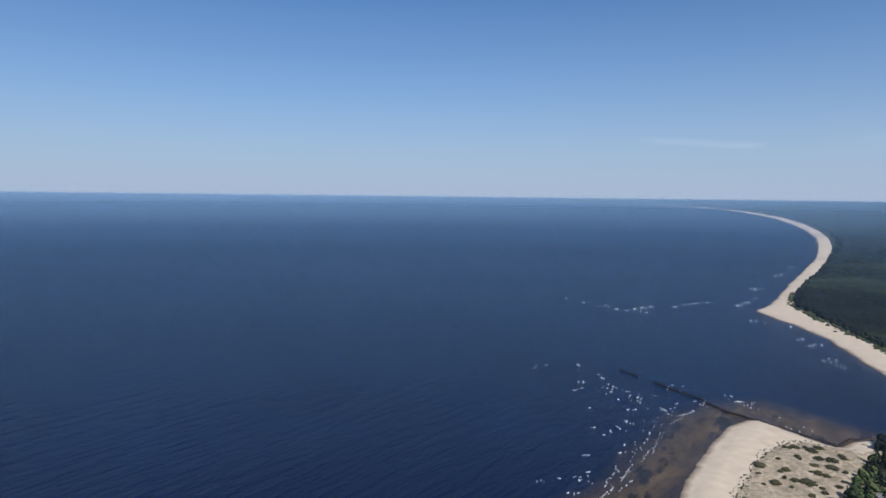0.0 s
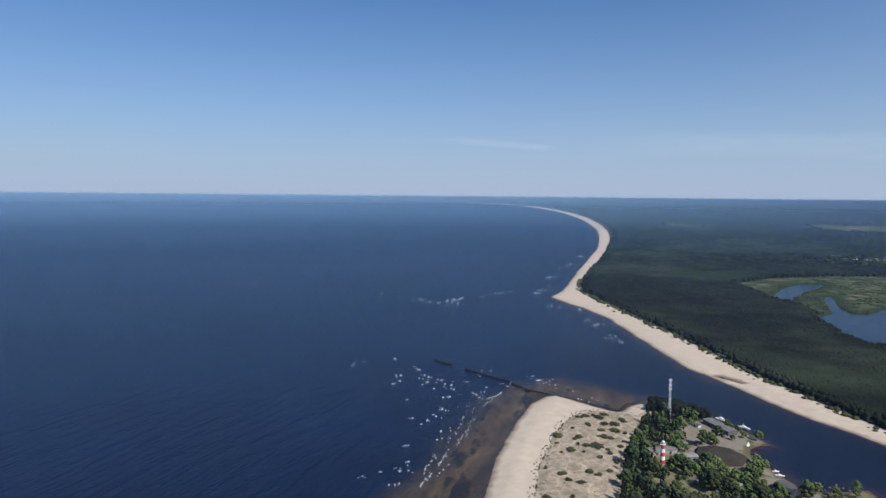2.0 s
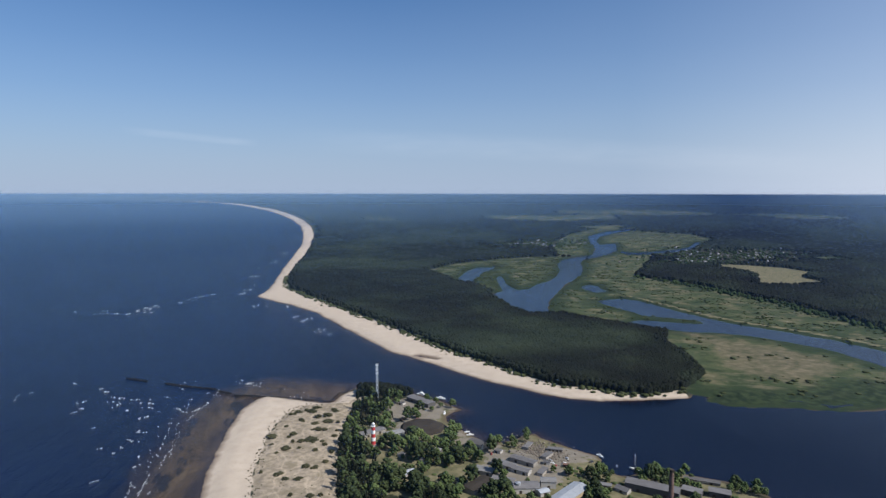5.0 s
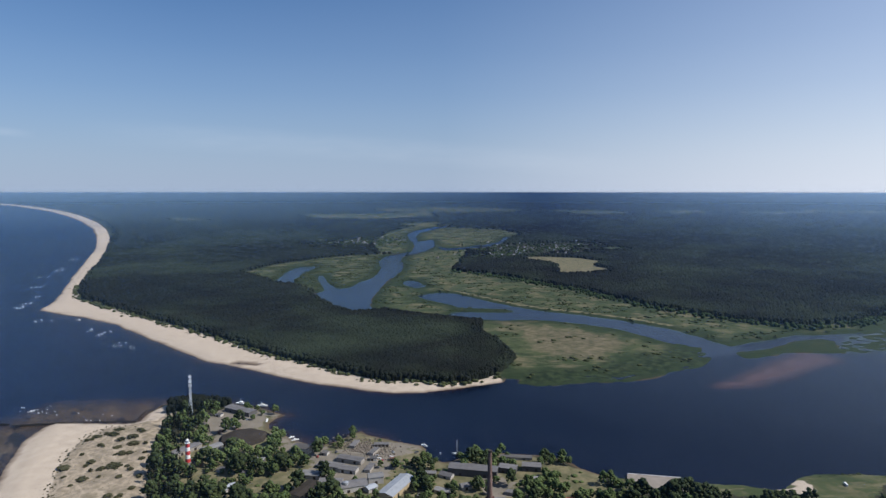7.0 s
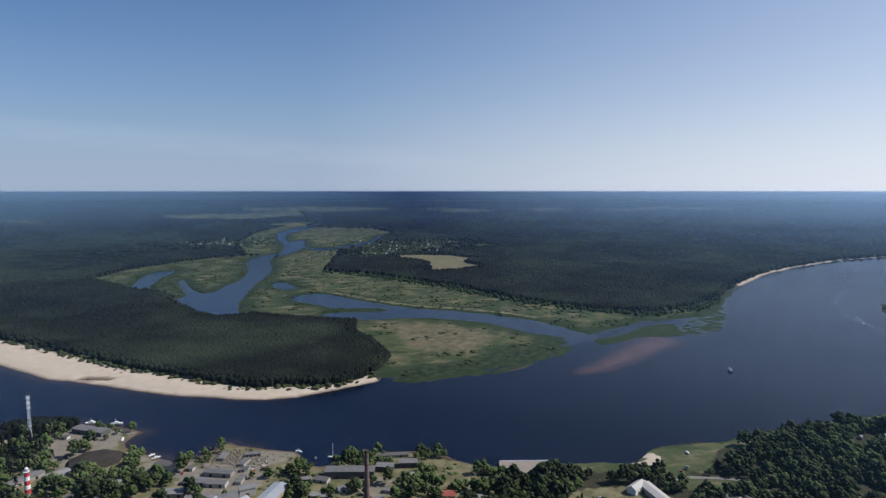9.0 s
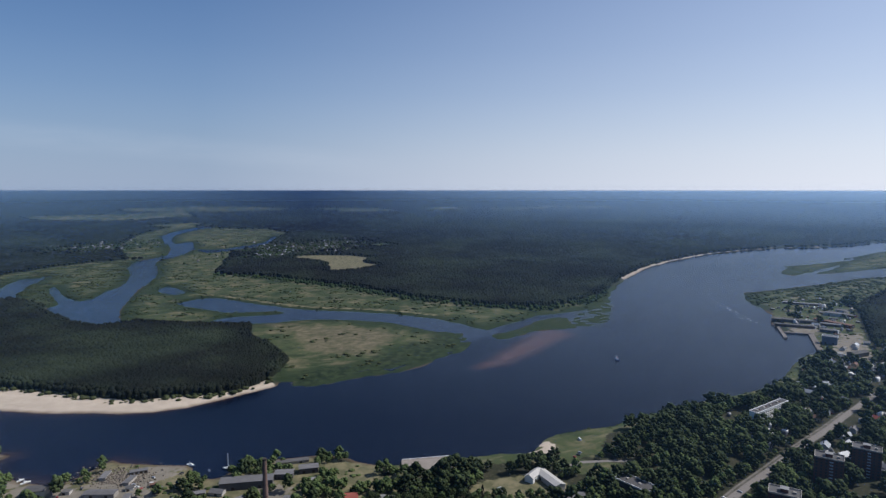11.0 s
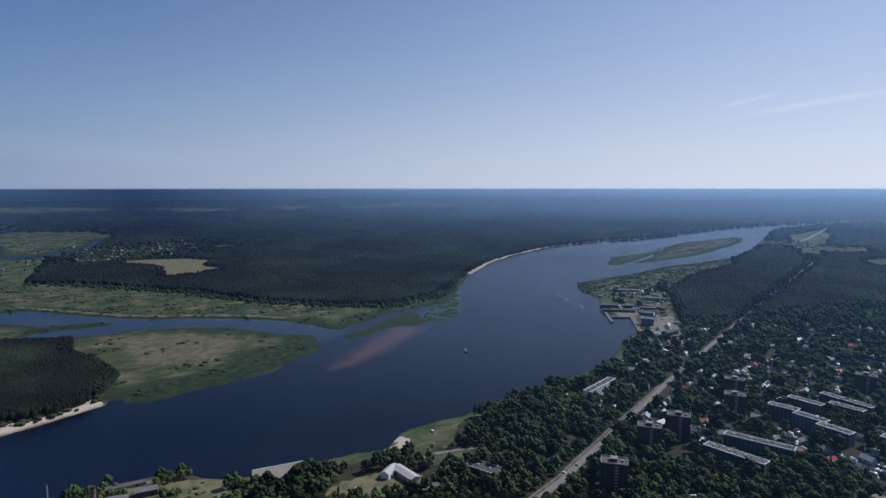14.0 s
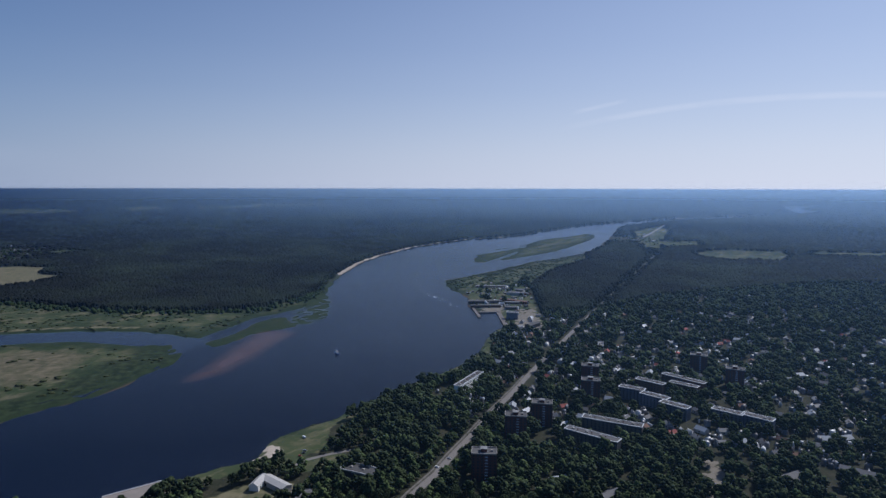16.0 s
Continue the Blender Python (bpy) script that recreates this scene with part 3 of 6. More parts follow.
def water_material():
    k = Mat("water", 0.21, 0.24)
    k.b.inputs["IOR"].default_value = 1.333
    mid, broad = k.noise(30, 4.0), k.noise(260, 3.0)
    deep = k.mix(k.span(broad, 0.35, 0.65), (0.0032, 0.0074, 0.025), (0.0042, 0.0104, 0.036))
    deep = k.mix(k.attr("river"), deep, (0.0010, 0.0028, 0.0105))
    edge = k.sum("ADD", k.attr("shoal"), k.sum("MULTIPLY", k.sum("SUBTRACT", mid, 0.5), 36))
    shallow = k.mix(k.span(k.noise(20, 4.0, 0.6, (0.3, 1, 1, 56)), 0.36, 0.68), (0.042, 0.029, 0.018), (0.090, 0.064, 0.038))
    weed = k.noise(26, 4.0, 0.6, (0.4, 1, 1, 62))
    shallow = k.mix(k.span(weed, 0.54, 0.60, 0.0, 0.85), shallow, (0.013, 0.012, 0.013))
    shallow = k.mix(k.attr("river"), shallow, k.mix(mid, (0.046, 0.025, 0.023), (0.084, 0.044, 0.038)))
    bar = k.sum("ADD", k.attr("shoal"), k.sum("MULTIPLY", k.sum("SUBTRACT", k.noise(22, 4.0, 0.6, (0.35, 1, 1, 118)), 0.5), 26))
    cover = k.sum("ADD", k.sum("MULTIPLY", k.span(edge, -34, 18), k.span(k.attr("river"), 0, 1, 1, 0)), k.sum("MULTIPLY", k.span(bar, -20, 9), k.attr("river")))
    col = k.mix(cover, deep, shallow)
    stalks = k.sum("ADD", k.attr("reed"), k.sum("MULTIPLY", k.sum("SUBTRACT", k.noise(14, 4.0, 0.65, (0.35, 1, 1, -35)), 0.5), 46))
    k.colour(k.mix(k.span(stalks, -3, 4, 0.0, 0.85), col, (0.016, 0.026, 0.012)))
    swell = k.noise(13, 3.0, 0.55, (0.22, 1.0, 1, 52))
    chop = k.noise(3.0, 3.0, 0.6)
    breeze = k.span(k.noise(150, 2.0, 0.5), 0.42, 0.66, 0.12, 0.2)
    k.bump(k.sum("ADD", k.sum("MULTIPLY", swell, k.span(k.attr("river"), 0, 1, 1.0, 0.2)), k.sum("MULTIPLY", chop, k.span(k.attr("river"), 0, 1, 0.35, 0.75))), k.sum("MULTIPLY", k.sum("ADD", k.span(k.attr("river"), 0, 1, 1.35, 0.0), k.sum("MULTIPLY", k.attr("river"), breeze)), k.span(k.attr("calm"), 0, 1, 1.0, 0.15)), 2.3)
    k.put(k.b, "Roughness", k.span(k.attr("calm"), 0, 1, 0.21, 0.10))
    k.put(k.b, "Specular IOR Level", k.sum("ADD", k.span(k.attr("river"), 0, 1, 0.24, 0.165), k.span(k.attr("calm"), 0, 1, 0.0, 0.3)))
    return k.m


def water_shape(x, y):
    shoal = np.maximum(edge_distance(SHOAL, x, y), edge_distance(SHOAL_RIVER, x, y))
    d = land(x, y)
    river = np.clip((x - 350) / 350, 0, 1) * np.clip((1000 - y) / 500, 0, 1)
    brook = np.clip(np.max([edge_distance(arm, x, y) for arm in TRIBUTARY], axis=0) / 20 + 1, 0, 1)
    river = np.maximum(river, brook)
    spit = np.clip((y - 340) / 40, 0, 1) * np.clip((860 - x) / 60, 0, 1)
    shoal = np.maximum(shoal, d - 75.0 + 65.0 * spit)
    reed = np.full(x.shape, -60.0)
    for poly in (MEADOW, MARSH_LEFT, MARSH_RIGHT, REEDS, REED_STRIPES, POINT, RIVER_ISLAND):
        reed = np.maximum(reed, edge_distance(poly, x, y))
    reed = np.where(reed > 0, np.minimum(reed, 6 + d), reed)
    reed = np.maximum(reed, np.minimum(edge_distance(REED_STRIPES, x, y), 1.5))
    return np.zeros(x.shape), {"reed": np.clip(reed, -60, 60), "shoal": np.clip(shoal, -60, 60), "river": river, "calm": np.maximum(river * np.clip((np.hypot(x, y) - 1300) / 3000, 0, 1), 0.55 * brook)}


water = polar_sheet("water", 0.5, 110, water_shape)
water.data.materials.append(water_material())
tagged(water, "dark blue sea and river water with small waves", "water", kind="structure")


# ---------------------------------------------------------------- tinted shells standing in for summer haze
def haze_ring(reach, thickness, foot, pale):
    """An added see-through tinted cylinder in place of hazy air, lit by sun and sky, thinning out upwards."""
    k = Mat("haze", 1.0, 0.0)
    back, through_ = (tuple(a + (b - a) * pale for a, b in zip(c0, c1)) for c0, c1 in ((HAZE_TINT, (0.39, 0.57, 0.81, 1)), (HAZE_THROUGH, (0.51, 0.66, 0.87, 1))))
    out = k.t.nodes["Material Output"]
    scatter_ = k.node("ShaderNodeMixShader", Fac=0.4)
    upward = k.node("ShaderNodeCombineXYZ", Z=1.0).outputs[0]  # normal fixed upward, so sun and sky light the shell alike on all sides
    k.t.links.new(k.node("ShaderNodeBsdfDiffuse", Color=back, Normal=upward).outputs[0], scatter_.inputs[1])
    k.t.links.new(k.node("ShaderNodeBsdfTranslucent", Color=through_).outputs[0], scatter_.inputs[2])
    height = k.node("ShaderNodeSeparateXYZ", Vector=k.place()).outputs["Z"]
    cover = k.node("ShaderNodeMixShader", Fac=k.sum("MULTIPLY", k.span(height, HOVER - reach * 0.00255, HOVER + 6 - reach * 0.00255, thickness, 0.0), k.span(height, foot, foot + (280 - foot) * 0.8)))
    k.t.links.new(k.node("ShaderNodeBsdfTransparent").outputs[0], cover.inputs[1])
    k.t.links.new(scatter_.outputs[0], cover.inputs[2])
    k.t.links.new(cover.outputs[0], out.inputs["Surface"])
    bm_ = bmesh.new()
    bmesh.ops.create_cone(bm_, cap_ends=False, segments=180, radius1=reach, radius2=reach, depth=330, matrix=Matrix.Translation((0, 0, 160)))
    me = bpy.data.meshes.new("haze_veil")
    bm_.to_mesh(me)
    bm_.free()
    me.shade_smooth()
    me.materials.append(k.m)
    return tagged(new("haze_veil", me), "see-through bluish shell standing in for summer haze", "haze", kind="structure")


# shell colours that put the blue of distant air over the land
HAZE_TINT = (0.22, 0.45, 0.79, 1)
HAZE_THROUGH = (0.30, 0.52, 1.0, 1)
# radius and opacity of each added shell; the near ones lift dark tones
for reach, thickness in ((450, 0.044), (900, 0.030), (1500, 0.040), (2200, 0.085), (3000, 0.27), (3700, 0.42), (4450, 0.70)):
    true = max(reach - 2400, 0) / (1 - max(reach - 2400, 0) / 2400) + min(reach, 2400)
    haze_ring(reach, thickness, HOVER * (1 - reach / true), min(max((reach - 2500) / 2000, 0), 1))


# ---------------------------------------------------------------- woods
def foliage(name, dark, light, patchy=False):
    k = Mat(name, 0.9, 0.05)
    whole = k.sum("FRACT", k.sum("ADD", k.attr("tone"), k.chance()), 0.0)
    f = k.sum("ADD", k.sum("MULTIPLY", whole, 0.7), k.sum("MULTIPLY", k.chance(True), 0.3))
    fine = k.noise(1.1, 3.0, 0.7)
    col = k.mix(f, dark, light)
    col = k.mix(k.span(fine, 0.35, 0.7, 0.0, 0.5), col, tuple(v * 0.6 for v in dark))
    broad, stand = k.noise(90, 2.0), k.noise(10, 1.0)
    col = k.mix(k.span(stand, 0.45, 0.75, 0.0, 0.3), col, (light[0] * 1.25, light[1] * 1.1, light[2]))
    if patchy:  # stands of different age, brown bark showing between the crowns
        blot, grove = k.noise(34, 5.0, 0.7), k.noise(150, 4.0, 0.6, (1, 1, 0.2))
        col = k.mix(k.span(blot, 0.50, 0.68, 0.0, 0.75), col, (0.013, 0.0115, 0.0095))
        col = k.mix(k.span(grove, 0.52, 0.66, 0.0, 0.8), col, (light[0] * 1.1, light[1] * 1.22, light[2] * 1.1))
        col = k.mix(k.span(grove, 0.46, 0.36, 0.0, 0.6), col, (0.010, 0.0125, 0.0105))
        estate = k.noise(430, 4.0, 0.6, (1, 1, 0.1))
        col = k.mix(k.span(estate, 0.50, 0.62, 0.0, 0.7), col, (light[0] * 1.55, light[1] * 1.7, light[2] * 1.5))
        col = k.mix(k.span(estate, 0.47, 0.38, 0.0, 0.6), col, (0.008, 0.009, 0.008))
    hsv = k.node("ShaderNodeHueSaturation", Color=col, Value=k.span(broad, 0.3, 0.7, 0.75, 1.2))
    k.colour(hsv.outputs[0])
    k.bump(fine, 0.9, 0.9)
    if not patchy:  # broad leaves pass some light
        leaf = k.node("ShaderNodeMixShader", Fac=0.08)
        glow_ = k.node("ShaderNodeBsdfTranslucent", Color=(light[0] * 1.4, light[1] * 1.5, light[2], 1.0))
        k.t.links.new(k.b.outputs[0], leaf.inputs[1])
        k.t.links.new(glow_.outputs[0], leaf.inputs[2])
        k.t.links.new(leaf.outputs[0], k.t.nodes["Material Output"].inputs["Surface"])
    return k.m


PINE = foliage("pine_needles", (0.0118, 0.0148, 0.0112), (0.0205, 0.0250, 0.0168), True)

rng = np.random.default_rng(7)


def crown_template(rings, sides):
    """Rings as (height, radius) from the lowest up to a tip; triangles."""
    v, f = [], []
    for h, rad in rings:
        for s in range(sides):
            a = 2 * math.pi * (s + 0.5 * (len(v) // sides % 2)) / sides
            v.append((math.cos(a) * rad, math.sin(a) * rad, h))
    for q in range(len(rings) - 1):
        for s in range(sides):
            a, b = q * sides + s, q * sides + (s + 1) % sides
            f += [(a, b, b + sides), (a, b + sides, a + sides)]
    v.append((0, 0, 1.0))
    top = (len(rings) - 1) * sides
    f += [(top + s, top + (s + 1) % sides, len(v) - 1) for s in range(sides)]
    return np.array(v), np.array(f)


def wood(name, spots, template, material, label, category="trees"):
    """One mesh of many crowns; spots: x, y, foot height, crown width, tree height."""
    v, f = template
    n = len(spots)
    turn = rng.uniform(0, 2 * np.pi, n)
    jit = rng.uniform(0.72, 1.28, (n, len(v), 3))
    w, h = spots[:, 3], spots[:, 4]
    px = (v[None, :, 0] * np.cos(turn)[:, None] - v[None, :, 1] * np.sin(turn)[:, None]) * jit[..., 0] * w[:, None] + spots[:, 0, None]
    py = (v[None, :, 0] * np.sin(turn)[:, None] + v[None, :, 1] * np.cos(turn)[:, None]) * jit[..., 1] * w[:, None] + spots[:, 1, None]
    pz = v[None, :, 2] * (0.85 + 0.15 * jit[..., 2]) * h[:, None] + spots[:, 2, None]
    verts = far(np.stack([px, py, pz], -1).reshape(-1, 3))
    faces = (f[None] + (np.arange(n) * len(v))[:, None, None]).reshape(-1, 3)
    me = bpy.data.meshes.new(name)
    fill(me, verts, faces)
    me.attributes.new("tone", "FLOAT", "POINT").data.foreach_set("value", np.repeat(rng.random(n), len(v)).astype(np.float32))
    me.materials.append(material)
    return tagged(new(name, me), label, category, kind="stuff")


def scatter(r0, r1, a0, a1, wide, deep):
    """Spots spread evenly as seen from the flight: steps in degrees across and in 1/r in depth."""
    up = np.arange(1 / r1, 1 / r0, deep)
    az = np.arange(a0, a1, wide)
    a, u = np.meshgrid(az, up)
    a = a.ravel() + rng.uniform(-1.1, 1.1, a.size) * wide
    r = 1 / (u.ravel() + rng.uniform(-1.1, 1.1, a.size) * deep)
    r = np.abs(r)
    return -np.sin(np.radians(a)) * r, np.cos(np.radians(a)) * r, r


def open_ground(x, y):
    """Metres into ground free of forest: water, sand, meadow, field, town; negative in the forest."""
    d = 11.0 - land(x, y)
    for poly in (POINT_SAND, BEACH_SPIT, BEACH_TOWN, MEADOW, MARSH_LEFT, MARSH_RIGHT, VALLEY_LEFT, VALLEY_RIGHT, TOWN, POINT, PORT, DUNES, REEDS, REED_STRIPES, REED_FRINGE, RIVER_ISLAND, *FIELDS):
        d = np.maximum(d, edge_distance(poly, x, y))
    d = np.where(np.hypot(x, y) > 4200, np.maximum(d, 0.022 * np.hypot(x, y) - line_distance(COAST_NORTH[:12], x, y)), d)
    d = np.maximum(d, 3.0 + np.hypot(x, y) * 0.0006 + 5 * ripple(x, y, 36, 1) - line_distance(ROAD_MAIN, x, y))
    for cx, cy, n_, sx, sy in VILLAGES:
        d = np.maximum(d, (1.6 - np.hypot((x - cx) / sx, (y - cy) / sy)) * 60 + 60 * ripple(x, y, 40, 6))
    return d


x, y, r = scatter(620, 14000, -150, 32, 0.19, 1.3 / (HOVER * 1085))
bank = (x > 1690) & (x < 3200) & (y < -200) & (y > -1400) & (land(x, y) < 12)
gap = open_ground(x, y)
keep = (gap < -1.0) & ~bank & (r > 640)
x, y, r, gap = x[keep], y[keep], r[keep], gap[keep]
w = np.maximum(3.8, r * 0.0026) * rng.uniform(0.8, 1.4, len(x))
h = np.where(gap > -9, rng.uniform(7.5, 14.5, len(x)), rng.uniform(12.0, 15.8, len(x))) * np.where(r > 2500, 0.8, 1.0)
spots = np.stack([x, y, np.full(len(x), 1.5), w, h], 1)
rim = gap > -14 - r * 0.004  # full crowns down to the stems along the edges, closed canopy within
spit = np.degrees(np.arctan2(x, y)) < 62  # the woods inland are of taller, steeper crowns
tall = ~rim & ~spit & (r < 2300)
far_wood = ~rim & ~spit & ~tall
for some, rings, label in ((rim, [(0.10, 0.80), (0.72, 0.95)], "dark green pines along the edge of the forest"),
                           (~rim & spit, [(0.70, 1.25)], "dense dark green pine forest behind the beaches"),
                           (tall, [(0.50, 1.12)], "dark pine and spruce forest on the river plain"),
                           (far_wood, [(0.42, 1.1)], "far dark forest reaching to the horizon")):
    wood("pine_forest", spots[some], crown_template(rings, 5), PINE, label, "forest").data.shade_smooth()
# centre x, y, heading, length, width, height
TOWERS = [(516, -216, -105, 25, 18, 27), (594, -286, -109, 29.4, 18, 27), (620, -332, -105, 27.4, 18, 27),
    (677, -433, -105, 26.9, 18, 27), (734, -468, -105, 29.9, 18, 27), (730, -653, -105, 29.8, 18, 27),
    (656, -650, -110, 29.2, 18, 27)]
BLOCKS = [(551, -356, -147, 60.3, 12, 15), (576, -398, -136, 66.7, 12, 15), (667, -490, -143, 32.5, 12, 15),
    (632, -499, -154, 35.6, 12, 15), (597, -501, -157, 35.6, 12, 15), (683, -531, -152, 39.4, 11, 15),
    (687, -590, -158, 61.6, 11, 12), (665, -572, -152, 38.2, 11, 12), (559, -546, -150, 34.8, 12, 15),
    (533, -565, -153, 33.7, 12, 15), (778, -302, -47, 73.9, 10, 13)]
SHEDS_HARBOUR = [(534, 586, -90, 42.4, 13, 6), (436, 524, -14, 22.1, 11, 6), (422, 547, -5, 31.5, 10, 5),
    (384, 442, -17, 14.3, 9, 5), (482, 438, -75, 18.5, 12, 7), (488, 378, -81, 27.6, 9, 5),
    (467, 387, -79, 25.5, 10, 5), (469, 366, -77, 18.4, 9, 5), (442, 391, -68, 19.5, 11, 5),
    (439, 364, -64, 21.8, 10, 5), (443, 340, -42, 24.1, 14, 7), (464, 330, -47, 14.2, 10, 8),
    (448, 324, -20, 10.1, 8, 5), (460, 303, 3, 42.1, 16, 7), (415, 375, 5, 30.9, 14, 5),
    (524, 255, -72, 47.7, 13, 8)]
SHEDS_RIVER = [(506, 275, -90, 12.6, 8, 5), (495, 249, -41, 9.8, 8, 5), (477, 262, -84, 17, 7, 4),
    (546, 227, -78, 17.1, 10, 6), (561, 208, -69, 18.5, 10, 6), (577, 231, -66, 32.3, 6, 3),
    (563, -106, -134, 35.7, 16, 8), (568, -28, -148, 33.6, 11, 7), (538, -49, -84, 17.1, 13, 6),
    (515, 152, -75, 12.5, 9, 5), (516, 122, -97, 18.7, 7, 4), (1357, -566, -105, 82.6, 14, 7),
    (1308, -548, -107, 70, 12, 6), (1568, -674, -110, 89.1, 10, 5), (1435, -684, -121, 44.4, 12, 8),
    (1266, -599, -126, 23, 12, 7)]
SHEDS_DOCK = [(1173, -553, -119, 23.7, 16, 14), (1088, -558, -60, 36.2, 14, 9), (1327, -625, -112, 35.9, 12, 6),
    (646, -594, -79, 25, 14, 5), (623, -647, -157, 10.9, 12, 6), (426, -497, -79, 24.3, 14, 7),
    (450, -310, -73, 24, 12, 7), (493, -283, -88, 15, 10, 6), (411, -564, -148, 30.1, 11, 8)]



# ---------------------------------------------------------------- mesh helpers
def part(name, bm, material, parent=None, label="", at=None):
    """Links a bmesh as one mesh object, under a thing if one is given."""
    me = bpy.data.meshes.new(name)
    bm.to_mesh(me)
    bm.free()
    me.materials.append(material)
    ob = new(name, me)
    if parent:
        ob.parent = parent
    if at is not None:
        ob.matrix_basis = at
    if label:
        ob["label"] = label
    return ob


def piece(name, me, parent, at):
    """One more object on a shared mesh."""
    ob = new(name, me)
    ob.parent = parent
    ob.matrix_basis = at
    return ob


def shared(name, bm, material):
    me = bpy.data.meshes.new(name)
    bm.to_mesh(me)
    bm.free()
    me.materials.append(material)
    return me


def box(bm, x0, x1, y0, y1, z0, z1, bevel=0.0):
    m = Matrix.Translation(((x0 + x1) / 2, (y0 + y1) / 2, (z0 + z1) / 2)) @ Matrix.Diagonal((x1 - x0, y1 - y0, z1 - z0, 1))
    made = bmesh.ops.create_cube(bm, size=1, matrix=m)
    if bevel:
        edges = {e for v in made["verts"] for e in v.link_edges}
        bmesh.ops.bevel(bm, geom=list(edges), offset=bevel, segments=1, affect="EDGES")
    return bm


def tube(bm, r0, r1, z0, z1, sides=12, m=None, caps=True):
    base = Matrix.Translation((0, 0, (z0 + z1) / 2))
    bmesh.ops.create_cone(bm, cap_ends=caps, segments=sides, radius1=r0, radius2=r1, depth=z1 - z0, matrix=(m or Matrix()) @ base)
    return bm


def bar(bm, a, b, r, sides=5):
    a, b = Vector(a), Vector(b)
    d = b - a
    m = Matrix.Translation((a + b) / 2) @ d.to_track_quat("Z", "Y").to_matrix().to_4x4()
    bmesh.ops.create_cone(bm, cap_ends=True, segments=sides, radius1=r, radius2=r, depth=d.length, matrix=m)
    return bm


def prism(bm, outline, z0, z1):
    """A flat-topped body over an outline."""
    low = [bm.verts.new((px, py, z0)) for px, py in outline]
    high = [bm.verts.new((px, py, z1)) for px, py in outline]
    bm.faces.new(high)
    bm.faces.new(low[::-1])
    for i in range(len(outline)):
        j = (i + 1) % len(outline)
        bm.faces.new((low[i], low[j], high[j], high[i]))
    bmesh.ops.recalc_face_normals(bm, faces=bm.faces)
    return bm


def gable(bm, lx, ly, z0, rise, thick=0.3, over=0.5):
    """Two sloping roof slabs along x, with thickness and an overhang."""
    lx, wy = lx / 2 + over, ly / 2 + over
    drop = rise * over / (ly / 2)
    prof = [(-wy, z0 - drop), (0, z0 + rise), (wy, z0 - drop), (wy, z0 - drop + thick), (0, z0 + rise + thick), (-wy, z0 - drop + thick)]
    ends = [[bm.verts.new((sx, py, pz)) for py, pz in prof] for sx in (-lx, lx)]
    for i in range(6):
        j = (i + 1) % 6
        bm.faces.new((ends[0][i], ends[0][j], ends[1][j], ends[1][i]))
    for e in ends:
        bm.faces.new((e[0], e[1], e[4], e[5]))
        bm.faces.new((e[1], e[2], e[3], e[4]))
    bmesh.ops.recalc_face_normals(bm, faces=bm.faces)
    return bm


def gable_wall(bm, lx, ly, h, rise):
    """House body whose end walls rise to the ridge."""
    lx, wy = lx / 2, ly / 2
    ends = [[bm.verts.new((sx, py, pz)) for py, pz in ((-wy, 0), (wy, 0), (wy, h), (0, h + rise), (-wy, h))] for sx in (-lx, lx)]
    for i in range(5):
        j = (i + 1) % 5
        bm.faces.new((ends[0][i], ends[0][j], ends[1][j], ends[1][i]))
    bm.faces.new(ends[0])
    bm.faces.new(ends[1][::-1])
    bmesh.ops.recalc_face_normals(bm, faces=bm.faces)
    return bm


def thing(name, label, category, group="", at=None):
    root = new(name)
    root.empty_display_size = 1.0
    if at is not None:
        root.matrix_basis = at
    return tagged(root, label, category, group)


LAND = 1.9  # height of the built-up ground

# ---------------------------------------------------------------- surfaces of built things
BRIGHT_WALL = plain("bright_white_render", (0.74, 0.73, 0.70), 0.85, 0.2, grain=0.5, vary=0.1)
BRICK = plain("dark_brick", (0.095, 0.040, 0.034), 0.9, 0.2, grain=0.4)
PANEL_GREY = plain("grey_panel", (0.085, 0.080, 0.078), 0.85, 0.2, grain=0.6)
PANEL_BLUE = plain("blue_panel", (0.105, 0.12, 0.155), 0.85, 0.2, grain=0.6)
PANEL_BROWN = plain("brown_panel", (0.11, 0.075, 0.06), 0.85, 0.2, grain=0.6)
WHITE_WALL = plain("white_render", (0.44, 0.42, 0.395), 0.85, 0.2, grain=0.5, vary=0.15)
OCHRE_WALL = plain("ochre_render", (0.42, 0.34, 0.22), 0.85, 0.2, grain=0.5)
FELT = plain("bitumen_felt", (0.10, 0.096, 0.095), 0.9, 0.2, grain=0.8)
PALE_ROOF = plain("pale_roof", (0.22, 0.215, 0.21), 0.6, 0.3, grain=0.7)
SLATE = plain("fibre_cement", (0.145, 0.14, 0.142), 0.8, 0.25, grain=0.5)
TIN = plain("zinc_sheet", (0.32, 0.34, 0.37), 0.5, 0.4, 0.0, grain=0.6, vary=0.15)
RED_ROOF = plain("red_tile", (0.30, 0.085, 0.065), 0.8, 0.25, grain=0.4)
RUST_ROOF = plain("brown_tile", (0.16, 0.09, 0.065), 0.85, 0.25, grain=0.4)
TAR = plain("tarred_earth", (0.045, 0.038, 0.032), 0.95, 0.15, grain=1.5, vary=0.4)
PARAPET = plain("pale_capping", (0.62, 0.61, 0.60), 0.5, 0.4, grain=0.6, vary=0.12)
DOCK = plain("dark_dock_concrete", (0.16, 0.14, 0.125), 0.9, 0.2, grain=0.8, vary=0.3)
CONCRETE = plain("concrete", (0.31, 0.285, 0.255), 0.9, 0.2, grain=0.6)
